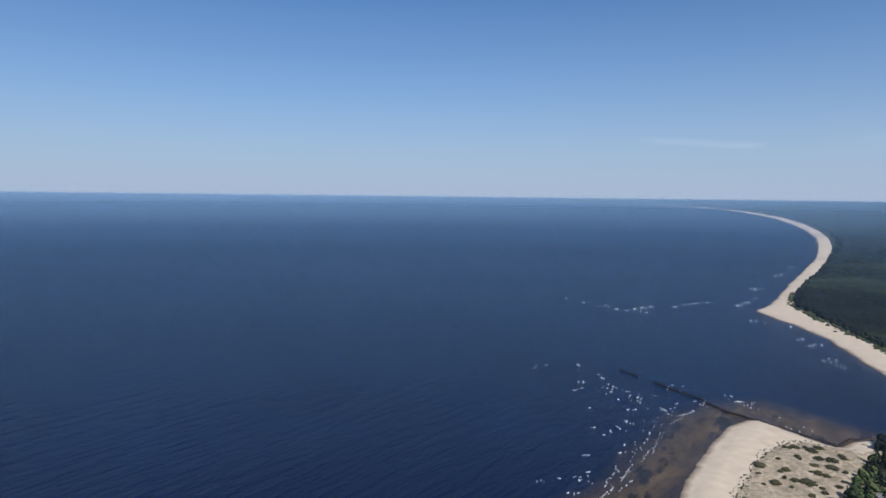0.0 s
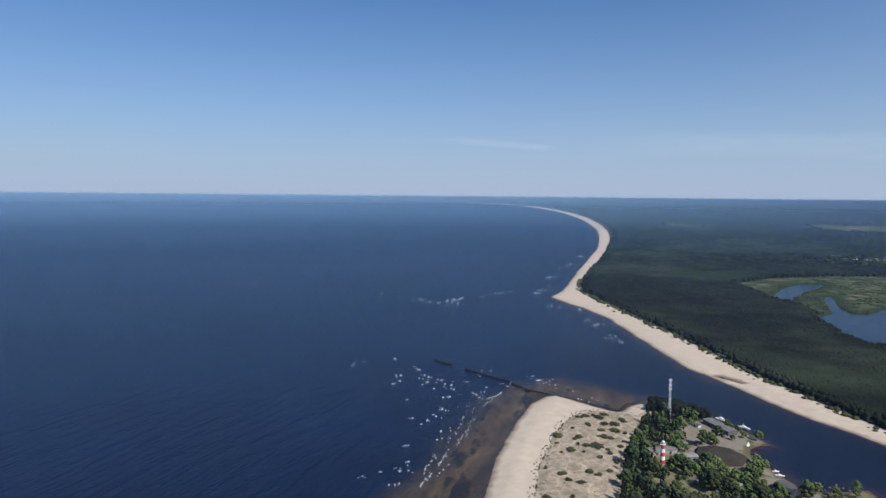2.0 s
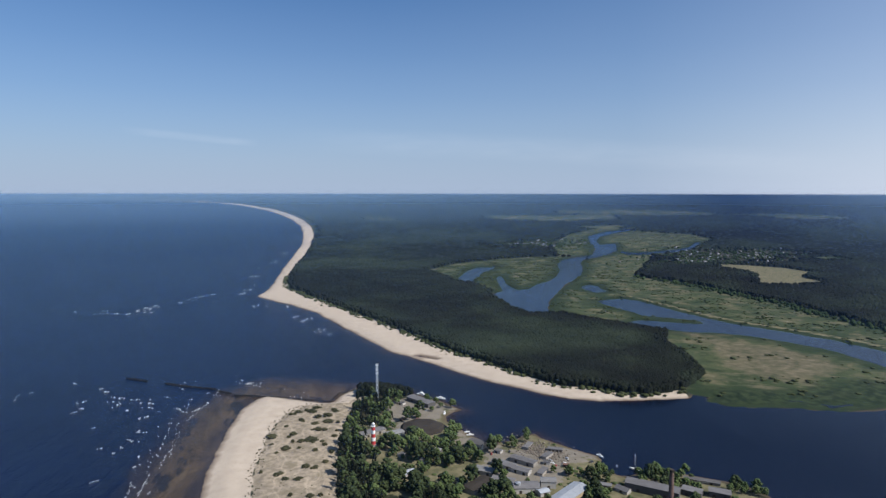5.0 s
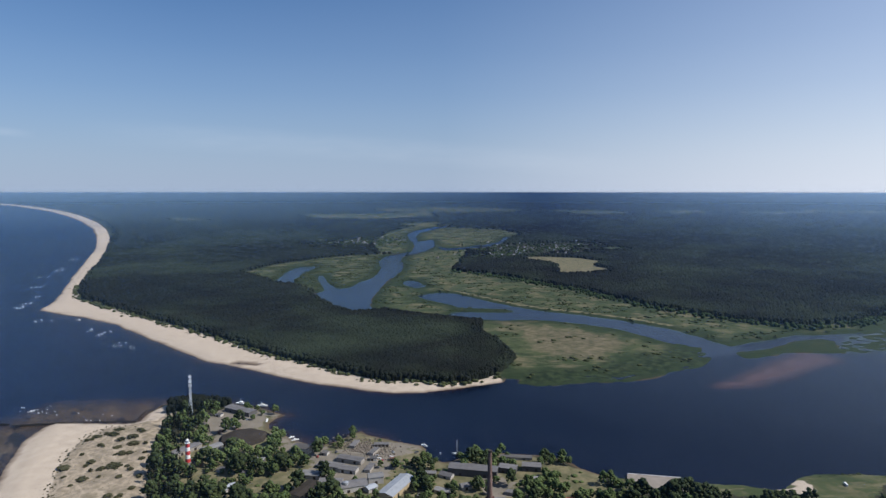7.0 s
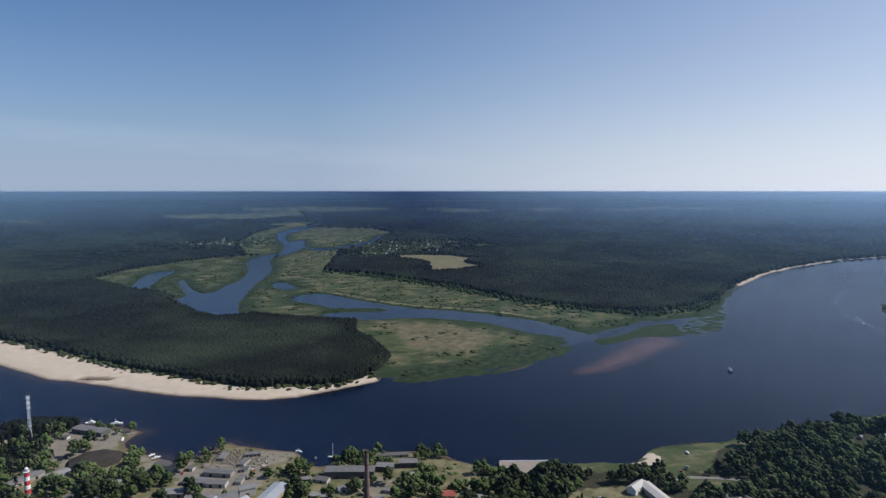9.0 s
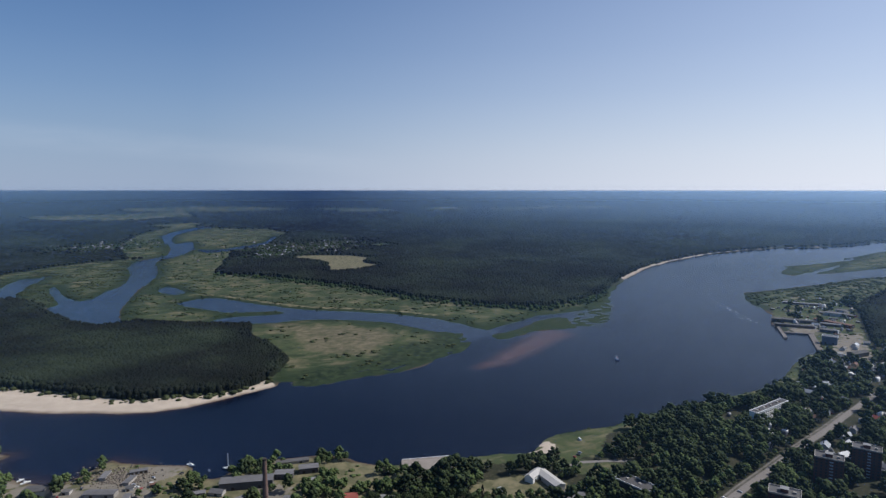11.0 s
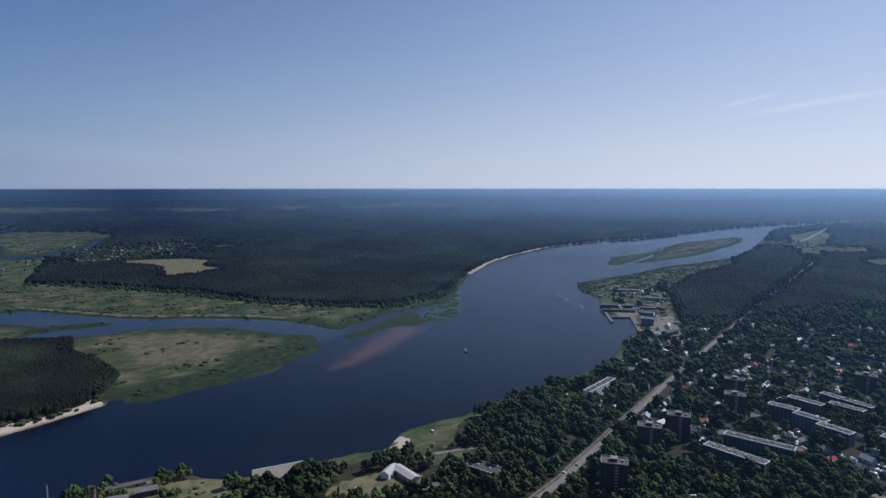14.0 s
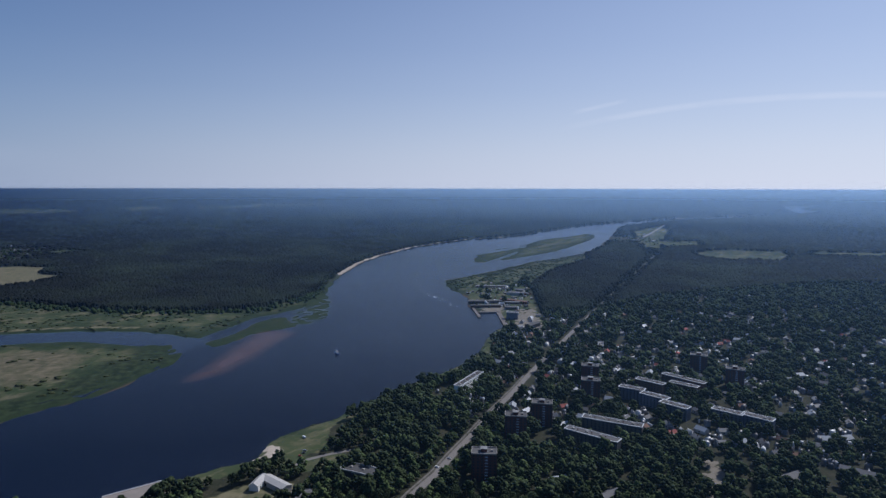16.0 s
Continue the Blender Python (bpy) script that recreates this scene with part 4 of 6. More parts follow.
GLASS = plain("window_glass", (0.03, 0.036, 0.045), 0.12, 0.5, grain=2.0)
GLASS_PALE = plain("pale_window", (0.34, 0.37, 0.42), 0.3, 0.5, grain=2.0)
STEEL = plain("galvanised_steel", (0.52, 0.54, 0.57), 0.45, 0.5, 0.5, grain=0.5)
RED_PAINT = plain("red_paint", (0.45, 0.045, 0.05), 0.6, 0.4, grain=0.5, vary=0.15)
WHITE_PAINT = plain("white_paint", (0.78, 0.78, 0.77), 0.5, 0.4, grain=0.5, vary=0.08)
DARK_WOOD = plain("old_timber", (0.045, 0.036, 0.030), 0.9, 0.2, grain=0.3, vary=0.35)
HULL_BLUE = plain("blue_hull", (0.03, 0.07, 0.16), 0.4, 0.5, grain=0.6)
RUBBER = plain("tyre_rubber", (0.02, 0.02, 0.02), 0.85, 0.2)
CAR_SILVER = plain("silver_car_paint", (0.45, 0.46, 0.48), 0.3, 0.5, 0.4)
CAR_RED = plain("red_car_paint", (0.30, 0.03, 0.03), 0.3, 0.5)
CAR_DARK = plain("dark_car_paint", (0.03, 0.035, 0.045), 0.3, 0.5)
BARK = plain("bark", (0.11, 0.075, 0.05), 0.95, 0.15, grain=0.2, vary=0.4)

KEEP_CLEAR = []  # x, y, radius where no tree stands


def clear(cx, cy, heading, length, width, margin=3.0):
    n = max(1, round(length / max(width, 4.0)))
    c, s_ = math.cos(radians(heading)), math.sin(radians(heading))
    for i in range(n):
        u = (i + 0.5) / n * length - length / 2
        KEEP_CLEAR.append((cx + c * u, cy + s_ * u, width * 0.62 + margin))


def window_mesh(w, h, material):
    bm = bmesh.new()
    box(bm, -w / 2, w / 2, -0.06, 0.06, 0, h)
    return shared("window", bm, material)


WINDOW = window_mesh(1.5, 1.5, GLASS)
WINDOW_WIDE = window_mesh(2.4, 1.5, GLASS)


def facade(parent, mesh, length, rows, columns, floor, y, turn, skip=()):
    """Windows in rows on one long wall; turn: 0 faces -y, 180 faces +y, 90 and 270 the ends."""
    for q in range(rows):
        for c in range(columns):
            if c in skip:
                continue
            u = (c + 0.5) / columns * length - length / 2
            piece("window", mesh, parent, pose(0, 0, 0, 0, 0, turn) @ pose(u, -y - 0.02, 1.0 + q * floor))


# ---------------------------------------------------------------- nine-storey towers
def tower_block():
    root = thing("tower_block", "nine-storey dark brick apartment tower with pale parapets", "apartment building", "brick apartment towers")
    bm = bmesh.new()
    box(bm, -12, 12, -8, 8, -1, 27)
    box(bm, -4, 4, 8, 10.5, -1, 27)
    part("wall", bm, BRICK, root)
    bm = bmesh.new()
    box(bm, -12.1, 12.1, -8.1, 8.1, 27.0, 27.25)
    part("roof", bm, FELT, root, "grey flat felt roof")
    for x0, x1, y0, y1 in ((-12.2, 12.2, -8.2, -7.7), (-12.2, 12.2, 7.7, 8.2), (-12.2, -11.7, -7.7, 7.7), (11.7, 12.2, -7.7, 7.7)):
        bm = bmesh.new()
        part("parapet", box(bm, x0, x1, y0, y1, 27.25, 28.3), CONCRETE, root)
    bm = bmesh.new()
    lift = part("lift_house", box(bm, -3.2, 2.6, -2.5, 3.5, 27.25, 30.2), BRICK, root)
    bm = bmesh.new()
    part("lift_house_roof", box(bm, -3.6, 3.0, -2.9, 3.9, 30.2, 30.5), PALE_ROOF, lift)
    bm = bmesh.new()
    part("vent_block", box(bm, 6.0, 8.5, -1.0, 1.0, 27.25, 28.8), CONCRETE, root)
    facade(root, WINDOW, 24, 9, 6, 3.0, 8, 0, (3,))
    for q in range(9):
        piece("balcony", BALCONY, root, pose(2.0, -8.35, 0.4 + q * 3.0))
    facade(root, WINDOW, 16, 9, 3, 3.0, 12, 90)
    facade(root, WINDOW, 16, 9, 3, 3.0, 12, 270)
    return root


bm = bmesh.new()
box(bm, -1.5, 1.5, -0.5, 0.4, 0.0, 0.12)
box(bm, -1.5, 1.5, -0.5, -0.38, 0.12, 1.15)
BALCONY = shared("balcony", bm, GLASS_PALE)

first = tower_block()
for i, (cx, cy, turn, length, width, high) in enumerate(TOWERS):
    clear(cx, cy, turn, 26, 18, 2.0)
    clear(cx - cx / math.hypot(cx, cy) * 8, cy - cy / math.hypot(cx, cy) * 8, turn, 26, 12, 0.0)
    away = math.degrees(math.atan2(cy, cx))
    m = pose(cx + math.cos(radians(away)) * 7, cy + math.sin(radians(away)) * 7, LAND, 0, 0, away - 90)
    if i == 0:
        first.matrix_basis = m
    else:
        copy_thing(first, m)


# ---------------------------------------------------------------- long apartment blocks
def long_block(length, width, high, wall, label, mesh=WINDOW):
    root = thing("apartment_block", label, "apartment building", "long apartment blocks")
    bm = bmesh.new()
    part("wall", box(bm, -length / 2, length / 2, -width / 2, width / 2, -1, high), wall, root)
    bm = bmesh.new()
    top = part("roof", box(bm, -length / 2 - 0.4, length / 2 + 0.4, -width / 2 - 0.4, width / 2 + 0.4, high, high + 0.45), FELT, root, "dark felt flat roof")
    for x0, x1, y0, y1 in ((-length / 2 - 0.5, length / 2 + 0.5, -width / 2 - 0.5, -width / 2 + 0.4), (-length / 2 - 0.5, length / 2 + 0.5, width / 2 - 0.4, width / 2 + 0.5),
                           (-length / 2 - 0.5, -length / 2 + 0.4, -width / 2 + 0.4, width / 2 - 0.4), (length / 2 - 0.4, length / 2 + 0.5, -width / 2 + 0.4, width / 2 - 0.4)):
        bm = bmesh.new()
        part("parapet", box(bm, x0, x1, y0, y1, high + 0.2, high + 0.95), PARAPET, top, "pale metal-capped parapet")
    for i in range(int(length // 16)):
        u = -length / 2 + 8 + i * 16
        bm = bmesh.new()
        part("stair_head", box(bm, u - 1.6, u + 1.6, -1.4, 1.4, high + 0.45, high + 1.7), CONCRETE, top)
        bm = bmesh.new()
        part("chimney", box(bm, u + 5.0, u + 5.9, -0.5, 0.5, high + 0.45, high + 1.6), BRICK, top)
    storeys = round(high / 3.0)
    cols = max(4, round(length / 4.6))
    for turn in (0, 180):
        facade(root, mesh, length, storeys, cols, 2.9, width / 2, turn)
    return root


BLOCK_LOOKS = [(PANEL_GREY, "grey five-storey panel block with a pale flat roof")] * 2 + [(PANEL_BLUE, "pale blue five-storey apartment block among trees")] * 3 \
    + [(PANEL_BROWN, "brown four-storey apartment block with a pale roof")] * 3 + [(PANEL_BLUE, "blue-grey five-storey block with a pale flat roof")] * 2 \
    + [(BRIGHT_WALL, "white four-storey guest house near the river bank")]
for (cx, cy, turn, length, width, high), (wall, label) in zip(BLOCKS, BLOCK_LOOKS):
    root = long_block(length, width, high, wall, label, WINDOW_WIDE if wall == BRIGHT_WALL else WINDOW)
    root.matrix_basis = pose(cx, cy, LAND, 0, 0, turn)
    clear(cx, cy, turn, length, width, 2.0)
    clear(cx - cx / math.hypot(cx, cy) * 9, cy - cy / math.hypot(cx, cy) * 9, turn, length, width, 0.0)


# ---------------------------------------------------------------- sheds, workshops and harbour houses
def shed(length, width, high, wall, roof, pitch, label, category="shed", doors=2):
    root = thing("shed", label, category)
    rise = width / 2 * pitch
    bm = bmesh.new()
    part("wall", gable_wall(bm, length, width, high, rise), wall, root)
    bm = bmesh.new()
    part("roof", gable(bm, length, width, high, rise, 0.25, 0.5), roof, root)
    if pitch < 0.06:
        for x0, x1, y0, y1 in ((-length / 2 - 0.5, length / 2 + 0.5, -width / 2 - 0.5, -width / 2), (-length / 2 - 0.5, length / 2 + 0.5, width / 2, width / 2 + 0.5),
                               (-length / 2 - 0.5, -length / 2, -width / 2, width / 2), (length / 2, length / 2 + 0.5, -width / 2, width / 2)):
            bm = bmesh.new()
            part("parapet", box(bm, x0, x1, y0, y1, high - 0.2, high + rise + 0.9), PARAPET, root, "pale parapet")
        for u in (-0.25, 0.12):
            bm = bmesh.new()
            part("roof_hatch", box(bm, length * u - 1.0, length * u + 1.0, -1.2, 1.2, high + rise * 0.8, high + rise + 1.3), CONCRETE, root)
    for i in range(doors):
        u = (i + 0.5) / doors * length - length / 2
        bm = bmesh.new()
        part("door", box(bm, u - 1.3, u + 1.3, -width / 2 - 0.08, -width / 2 + 0.05, 0, min(3.0, high - 0.8)), DARK_WOOD, root)
    n = max(2, round(length / 5))
    for i in range(n):
        u = (i + 0.5) / n * length - length / 2 + 1.6
        piece("window", WINDOW, root, pose(min(u, length / 2 - 1.2), width / 2 + 0.02, high * 0.4))
    return root


def put_sheds(rows, looks):
    for (cx, cy, turn, length, width, high), (wall, roof, pitch, label) in zip(rows, looks):
        root = shed(length, width, high - width / 2 * pitch, wall, roof, pitch, label, doors=2 if length > 15 else 1)
        root.matrix_basis = pose(cx, cy, LAND, 0, 0, turn)
        clear(cx, cy, turn, length, width, 1.0)
        clear(cx * (1 - 6 / math.hypot(cx, cy)), cy * (1 - 6 / math.hypot(cx, cy)), turn, length, width, 0.0)


put_sheds(SHEDS_HARBOUR, [
    (FELT, SLATE, 0.12, "dark harbour building with a blue-grey roof on the quay"),
    (WHITE_WALL, PALE_ROOF, 0.15, "low workshop with a pale sheet roof"),
    (CONCRETE, SLATE, 0.12, "long grey-roofed store beside the lighthouse"),
    (WHITE_WALL, TIN, 0.45, "small white house with a bluish metal roof"),
    (WHITE_WALL, FELT, 0.10, "dark-roofed boat shed with a white end wall"),
    (CONCRETE, SLATE, 0.18, "low grey garage row at a sandy yard"),
    (WHITE_WALL, SLATE, 0.25, "grey-roofed workshop with white gables"),
    (WHITE_WALL, SLATE, 0.25, "small grey-roofed store with a white gable"),
    (CONCRETE, PALE_ROOF, 0.15, "pale-roofed garage beside a yard"),
    (CONCRETE, SLATE, 0.2, "low garage with a weathered grey roof"),
    (WHITE_WALL, SLATE, 0.25, "large grey-roofed workshop with a white gable"),
    (WHITE_WALL, PALE_ROOF, 0.25, "tall white store with a pale roof"),
    (WHITE_WALL, TIN, 0.3, "little white outbuilding with a metal roof"),
    (OCHRE_WALL, TIN, 0.22, "long hall with a shiny pale metal roof"),
    (CONCRETE, TAR, 0.1, "flat dark tar-roofed store under trees"),
    (PANEL_GREY, SLATE, 0.12, "long grey fish hall on the river quay")])
put_sheds(SHEDS_RIVER, [
    (WHITE_WALL, SLATE, 0.5, "small boat house with a grey roof"),
    (WHITE_WALL, SLATE, 0.5, "small white cottage with a grey roof"),
    (OCHRE_WALL, PALE_ROOF, 0.3, "low timber hut with a pale roof"),
    (PANEL_GREY, SLATE, 0.12, "roof-worn industrial ruin on the quay"),
    (PANEL_GREY, SLATE, 0.12, "grey industrial ruin among bushes"),
    (CONCRETE, FELT, 0.1, "low concrete store along the quay edge"),
    (PANEL_GREY, FELT, 0.04, "flat-roofed grey office with pale parapets among trees"),
    (WHITE_WALL, WHITE_WALL, 0.3, "white club house with a pale metal roof"),
    (WHITE_WALL, SLATE, 0.15, "white annex with a dark flat roof"),
    (WHITE_WALL, RED_ROOF, 0.7, "small house with a bright red roof"),
    (WHITE_WALL, PALE_ROOF, 0.3, "low white outbuilding at the lawn"),
    (PANEL_GREY, FELT, 0.15, "long dark dock shed at the river port"),
    (PANEL_BROWN, FELT, 0.15, "long brown dock shed at the river port"),
    (PANEL_GREY, PALE_ROOF, 0.15, "long pale-roofed row of boat garages"),
    (WHITE_WALL, SLATE, 0.2, "grey-roofed workshop of the river port"),
    (PANEL_GREY, SLATE, 0.2, "small grey port store")])
put_sheds([(575, -13, -29, 21, 9, 8)], [(BRIGHT_WALL, WHITE_WALL, 0.6, "white gabled wing of the club house")])
tent = thing("garden_pavilion", "small white pavilion with a pointed roof on a lawn", "pavilion", at=pose(544, 18, LAND))
for sx, sy in ((-2.6, -2.6), (2.6, -2.6), (2.6, 2.6), (-2.6, 2.6)):
    bm = bmesh.new()
    part("post", box(bm, sx - 0.12, sx + 0.12, sy - 0.12, sy + 0.12, -0.3, 2.6), WHITE_PAINT, tent)
bm = bmesh.new()
part("roof", tube(bm, 4.6, 0.15, 2.6, 5.2, 4, pose(0, 0, 0, 0, 0, 45)), WHITE_PAINT, tent)
KEEP_CLEAR.append((544, 18, 8))
put_sheds(SHEDS_PORT, [
    (BRICK, RUST_ROOF, 0.15, "long low brick port shed with a brown roof"),
    (PANEL_GREY, FELT, 0.1, "low grey port store with a dark felt roof"),
    (BRICK, FELT, 0.15, "dark brick port workshop with a felt roof"),
    (WHITE_WALL, SLATE, 0.3, "small white port house with a grey roof")])
put_sheds(SHEDS_DOCK, [
    (PANEL_BLUE, SLATE, 0.05, "grey-blue port office block of four storeys"),
    (PANEL_GREY, FELT, 0.3, "large port hall with a dark roof"),
    (PANEL_GREY, SLATE, 0.2, "grey port workshop with a worn roof"),
    (WHITE_WALL, PALE_ROOF, 0.35, "white hipped pavilion among the blocks"),
    (WHITE_WALL, PALE_ROOF, 0.35, "small white pavilion among trees"),
    (WHITE_WALL, SLATE, 0.5, "villa with a steep grey roof and white eaves"),
    (WHITE_WALL, SLATE, 0.4, "long house with a grey roof and white verge"),
    (WHITE_WALL, TIN, 0.5, "white villa with a metal roof among trees"),
    (WHITE_WALL, SLATE, 0.5, "white school building with a grey roof among trees")])


# ---------------------------------------------------------------- garages and lock-ups on the yards
def garage(wall, roof, label, lx, ly, high):
    root = thing("garage", label, "garage", "garages and huts of the yards")
    bm = bmesh.new()
    part("wall", box(bm, -lx / 2, lx / 2, -ly / 2, ly / 2, -0.3, high), wall, root)
    bm = bmesh.new()
    part("roof", box(bm, -lx / 2 - 0.25, lx / 2 + 0.25, -ly / 2 - 0.25, ly / 2 + 0.25, high, high + 0.25, 0.05), roof, root)
    for i in range(max(1, int(lx // 4))):
        bm = bmesh.new()
        u = -lx / 2 + 2 + i * 4
        part("gate", box(bm, u - 1.3, u + 1.3, -ly / 2 - 0.07, -ly / 2 + 0.05, 0, 2.3), DARK_WOOD, root)
    return root


GARAGES = [garage(CONCRETE, SLATE, "row of low concrete garages with a grey roof", 16, 6, 2.9), garage(WHITE_WALL, FELT, "small white lock-up with a dark flat roof", 7, 6, 3.0),
           garage(PANEL_GREY, PALE_ROOF, "grey storage hut with a pale flat roof", 9, 6, 3.2), garage(PANEL_BROWN, RUST_ROOF, "rusty brown storage hut on a yard", 6, 4, 2.6)]
yard_rng = np.random.default_rng(33)
put, tries = set(), 0
count = 0
while count < 34 and tries < 3000:
    tries += 1
    hx, hy = yard_rng.uniform(395, 600), yard_rng.uniform(195, 600)
    one = np.array([hx]), np.array([hy])
    k = int(yard_rng.integers(4))
    if land(*one)[0] < 12 or edge_distance(DUNES, *one)[0] > -40 or (hy > 430 and yard_rng.random() < 0.5):
        continue
    if any((hx - q[0]) ** 2 + (hy - q[1]) ** 2 < (q[2] + (9 if k == 0 else 5)) ** 2 for q in KEEP_CLEAR):
        continue
    m = pose(hx, hy, LAND, 0, 0, float(yard_rng.choice([-78, 12, -60, 100, -168])) + yard_rng.uniform(-5, 5))
    KEEP_CLEAR.append((hx, hy, 9.0 if k == 0 else 5.5))
    count += 1
    if k in put:
        copy_thing(GARAGES[k], m)
    else:
        put.add(k)
        GARAGES[k].matrix_basis = m

# huts of the river port
count = tries = 0
while count < 22 and tries < 3000:
    tries += 1
    hx, hy = yard_rng.uniform(1050, 1660), yard_rng.uniform(-790, -520)
    one = np.array([hx]), np.array([hy])
    if edge_distance(PORT, *one)[0] < 8 or land(*one)[0] < 14 or any((hx - q[0]) ** 2 + (hy - q[1]) ** 2 < (q[2] + 8) ** 2 for q in KEEP_CLEAR):
        continue
    copy_thing(GARAGES[int(yard_rng.integers(4))], pose(hx, hy, LAND, 0, 0, -112 + float(yard_rng.choice([0, 90])) + yard_rng.uniform(-6, 6)))
    KEEP_CLEAR.append((hx, hy, 7.0))
    count += 1

# ---------------------------------------------------------------- small town houses
def cottage(wall, roof, label, lx=10.0, ly=7.4, high=3.8, pitch=0.7):
    root = thing("house", label, "house", "small town houses")
    rise = ly / 2 * pitch
    bm = bmesh.new()
    part("wall", gable_wall(bm, lx, ly, high, rise), wall, root)
    bm = bmesh.new()
    top = part("roof", gable(bm, lx, ly, high, rise, 0.2, 0.5), roof, root)
    bm = bmesh.new()
    part("chimney", box(bm, 1.6, 2.4, -1.4, -0.7, high + rise * 0.4, high + rise + 0.9), BRICK, top)
    bm = bmesh.new()
    part("door", box(bm, -0.5, 0.5, -ly / 2 - 0.06, -ly / 2 + 0.04, 0, 2.05), DARK_WOOD, root)
    for u, t in ((-3.2, 0), (3.2, 0), (0.0, 180)):
        piece("window", WINDOW, root, pose(0, 0, 0, 0, 0, t) @ pose(u, -ly / 2 - 0.02, 1.2))
    return root


COTTAGES = [cottage(WHITE_WALL, PALE_ROOF, "white cottage with a pale sheet roof in a garden"),
            cottage(WHITE_WALL, SLATE, "white cottage with a grey roof among trees"),
            cottage(OCHRE_WALL, RUST_ROOF, "ochre wooden house with a brown roof"),
            cottage(WHITE_WALL, TIN, "house with a bright metal roof in a garden", 13, 9),
            cottage(OCHRE_WALL, RED_ROOF, "ochre house with a red tiled roof", 10, 8),
            cottage(PANEL_GREY, FELT, "grey shed-like house with a dark felt roof", 9, 7, 3.2, 0.35)]
SHARE = [0, 0, 0, 0, 1, 1, 1, 2, 3, 3, 3, 3, 5, 2, 1, 0, 3, 4]
house_rng = np.random.default_rng(21)
placed, used = [], set()


def put_house(kind, m):
    if kind not in used:
        used.add(kind)
        COTTAGES[kind].matrix_basis = m
    else:
        copy_thing(COTTAGES[kind], m)


tries = 0
while len(placed) < 285 and tries < 9000:
    tries += 1
    a, u = radians(house_rng.uniform(-144, -113)), 1 / house_rng.uniform(700, 1500)
    hx, hy = -math.sin(a) / u, math.cos(a) / u
    one = np.array([hx]), np.array([hy])
    if line_distance(ROAD_MAIN, *one)[0] < 16 or land(*one)[0] < 20 or edge_distance(TOWN, *one)[0] < 8:
        continue
    if any((hx - q[0]) ** 2 + (hy - q[1]) ** 2 < (q[2] + 9) ** 2 for q in KEEP_CLEAR):
        continue
    placed.append((hx, hy))
    KEEP_CLEAR.append((hx, hy, 9.5))
    KEEP_CLEAR.append((hx * (1 - 9 / math.hypot(hx, hy)), hy * (1 - 9 / math.hypot(hx, hy)), 7.5))
    put_house(SHARE[house_rng.integers(len(SHARE))], pose(hx, hy, LAND, 0, 0, house_rng.uniform(0, 180)))

# ---------------------------------------------------------------- lighthouse
lighthouse = thing("lighthouse", "round lighthouse banded in red and white", "lighthouse", at=pose(403, 520, LAND))
bm = bmesh.new()
part("base", tube(bm, 3.7, 3.5, -1.0, 2.2, 20), CONCRETE, lighthouse, "grey concrete base")
for i in range(5):
    z0, z1 = 2.2 + i * 4.0, 6.2 + i * 4.0
    bm = bmesh.new()
    part("band", tube(bm, 2.6 - i * 0.12, 2.48 - i * 0.12, z0, z1, 24), RED_PAINT if i % 2 == 0 else WHITE_PAINT, lighthouse, "red painted band" if i % 2 == 0 else "white painted band")
bm = bmesh.new()
gallery = part("gallery", tube(bm, 2.5, 2.7, 22.2, 22.7, 24), WHITE_PAINT, lighthouse)
for i in range(12):
    a = i / 12 * 2 * math.pi
    bm = bmesh.new()
    part("rail_post", tube(bm, 0.06, 0.06, 22.7, 23.8, 5), WHITE_PAINT, gallery, at=pose(math.cos(a) * 2.55, math.sin(a) * 2.55, 0))
bm = bmesh.new()
bmesh.ops.create_cone(bm, cap_ends=False, segments=24, radius1=2.55, radius2=2.55, depth=0.12, matrix=Matrix.Translation((0, 0, 23.8)))
part("rail", bm, WHITE_PAINT, gallery)
bm = bmesh.new()
lantern = part("lantern", tube(bm, 1.5, 1.5, 22.7, 25.4, 16), GLASS_PALE, lighthouse, "glazed lantern room")
bm = bmesh.new()
part("cap", tube(bm, 1.75, 0.25, 25.4, 26.8, 16), WHITE_PAINT, lantern, "white conical cap")
KEEP_CLEAR.append((403, 520, 8))

# ---------------------------------------------------------------- lattice mast
mast = thing("radio_mast", "tall galvanised lattice mast with antennas above the trees", "mast", at=pose(500, 636, LAND))
MAST_STEEL = plain("pale_galvanised_steel", (0.62, 0.68, 0.74), 0.5, 0.4, 0.0, grain=0.5, vary=0.08)
HALF = lambda z: 1.45 - z * 0.016
for sx, sy in ((-1, -1), (1, -1), (1, 1), (-1, 1)):
    bm = bmesh.new()
    part("leg", bar(bm, (sx * HALF(0), sy * HALF(0), -0.5), (sx * HALF(48), sy * HALF(48), 48), 0.12, 5), MAST_STEEL, mast)
for i in range(12):
    z0, z1 = i * 4.0, i * 4.0 + 4.0
    w0, w1 = HALF(z0), HALF(z1)
    ring = [(-1, -1), (1, -1), (1, 1), (-1, 1)]
    for q in range(4):
        (ax, ay), (bx, by) = ring[q], ring[(q + 1) % 4]
        bm = bmesh.new()
        bar(bm, (ax * w0, ay * w0, z0), (bx * w1, by * w1, z1), 0.08, 4)
        bar(bm, (bx * w0, by * w0, z0), (ax * w1, ay * w1, z1), 0.08, 4)
        bar(bm, (ax * w1, ay * w1, z1), (bx * w1, by * w1, z1), 0.08, 4)
        part("brace", bm, MAST_STEEL, mast)
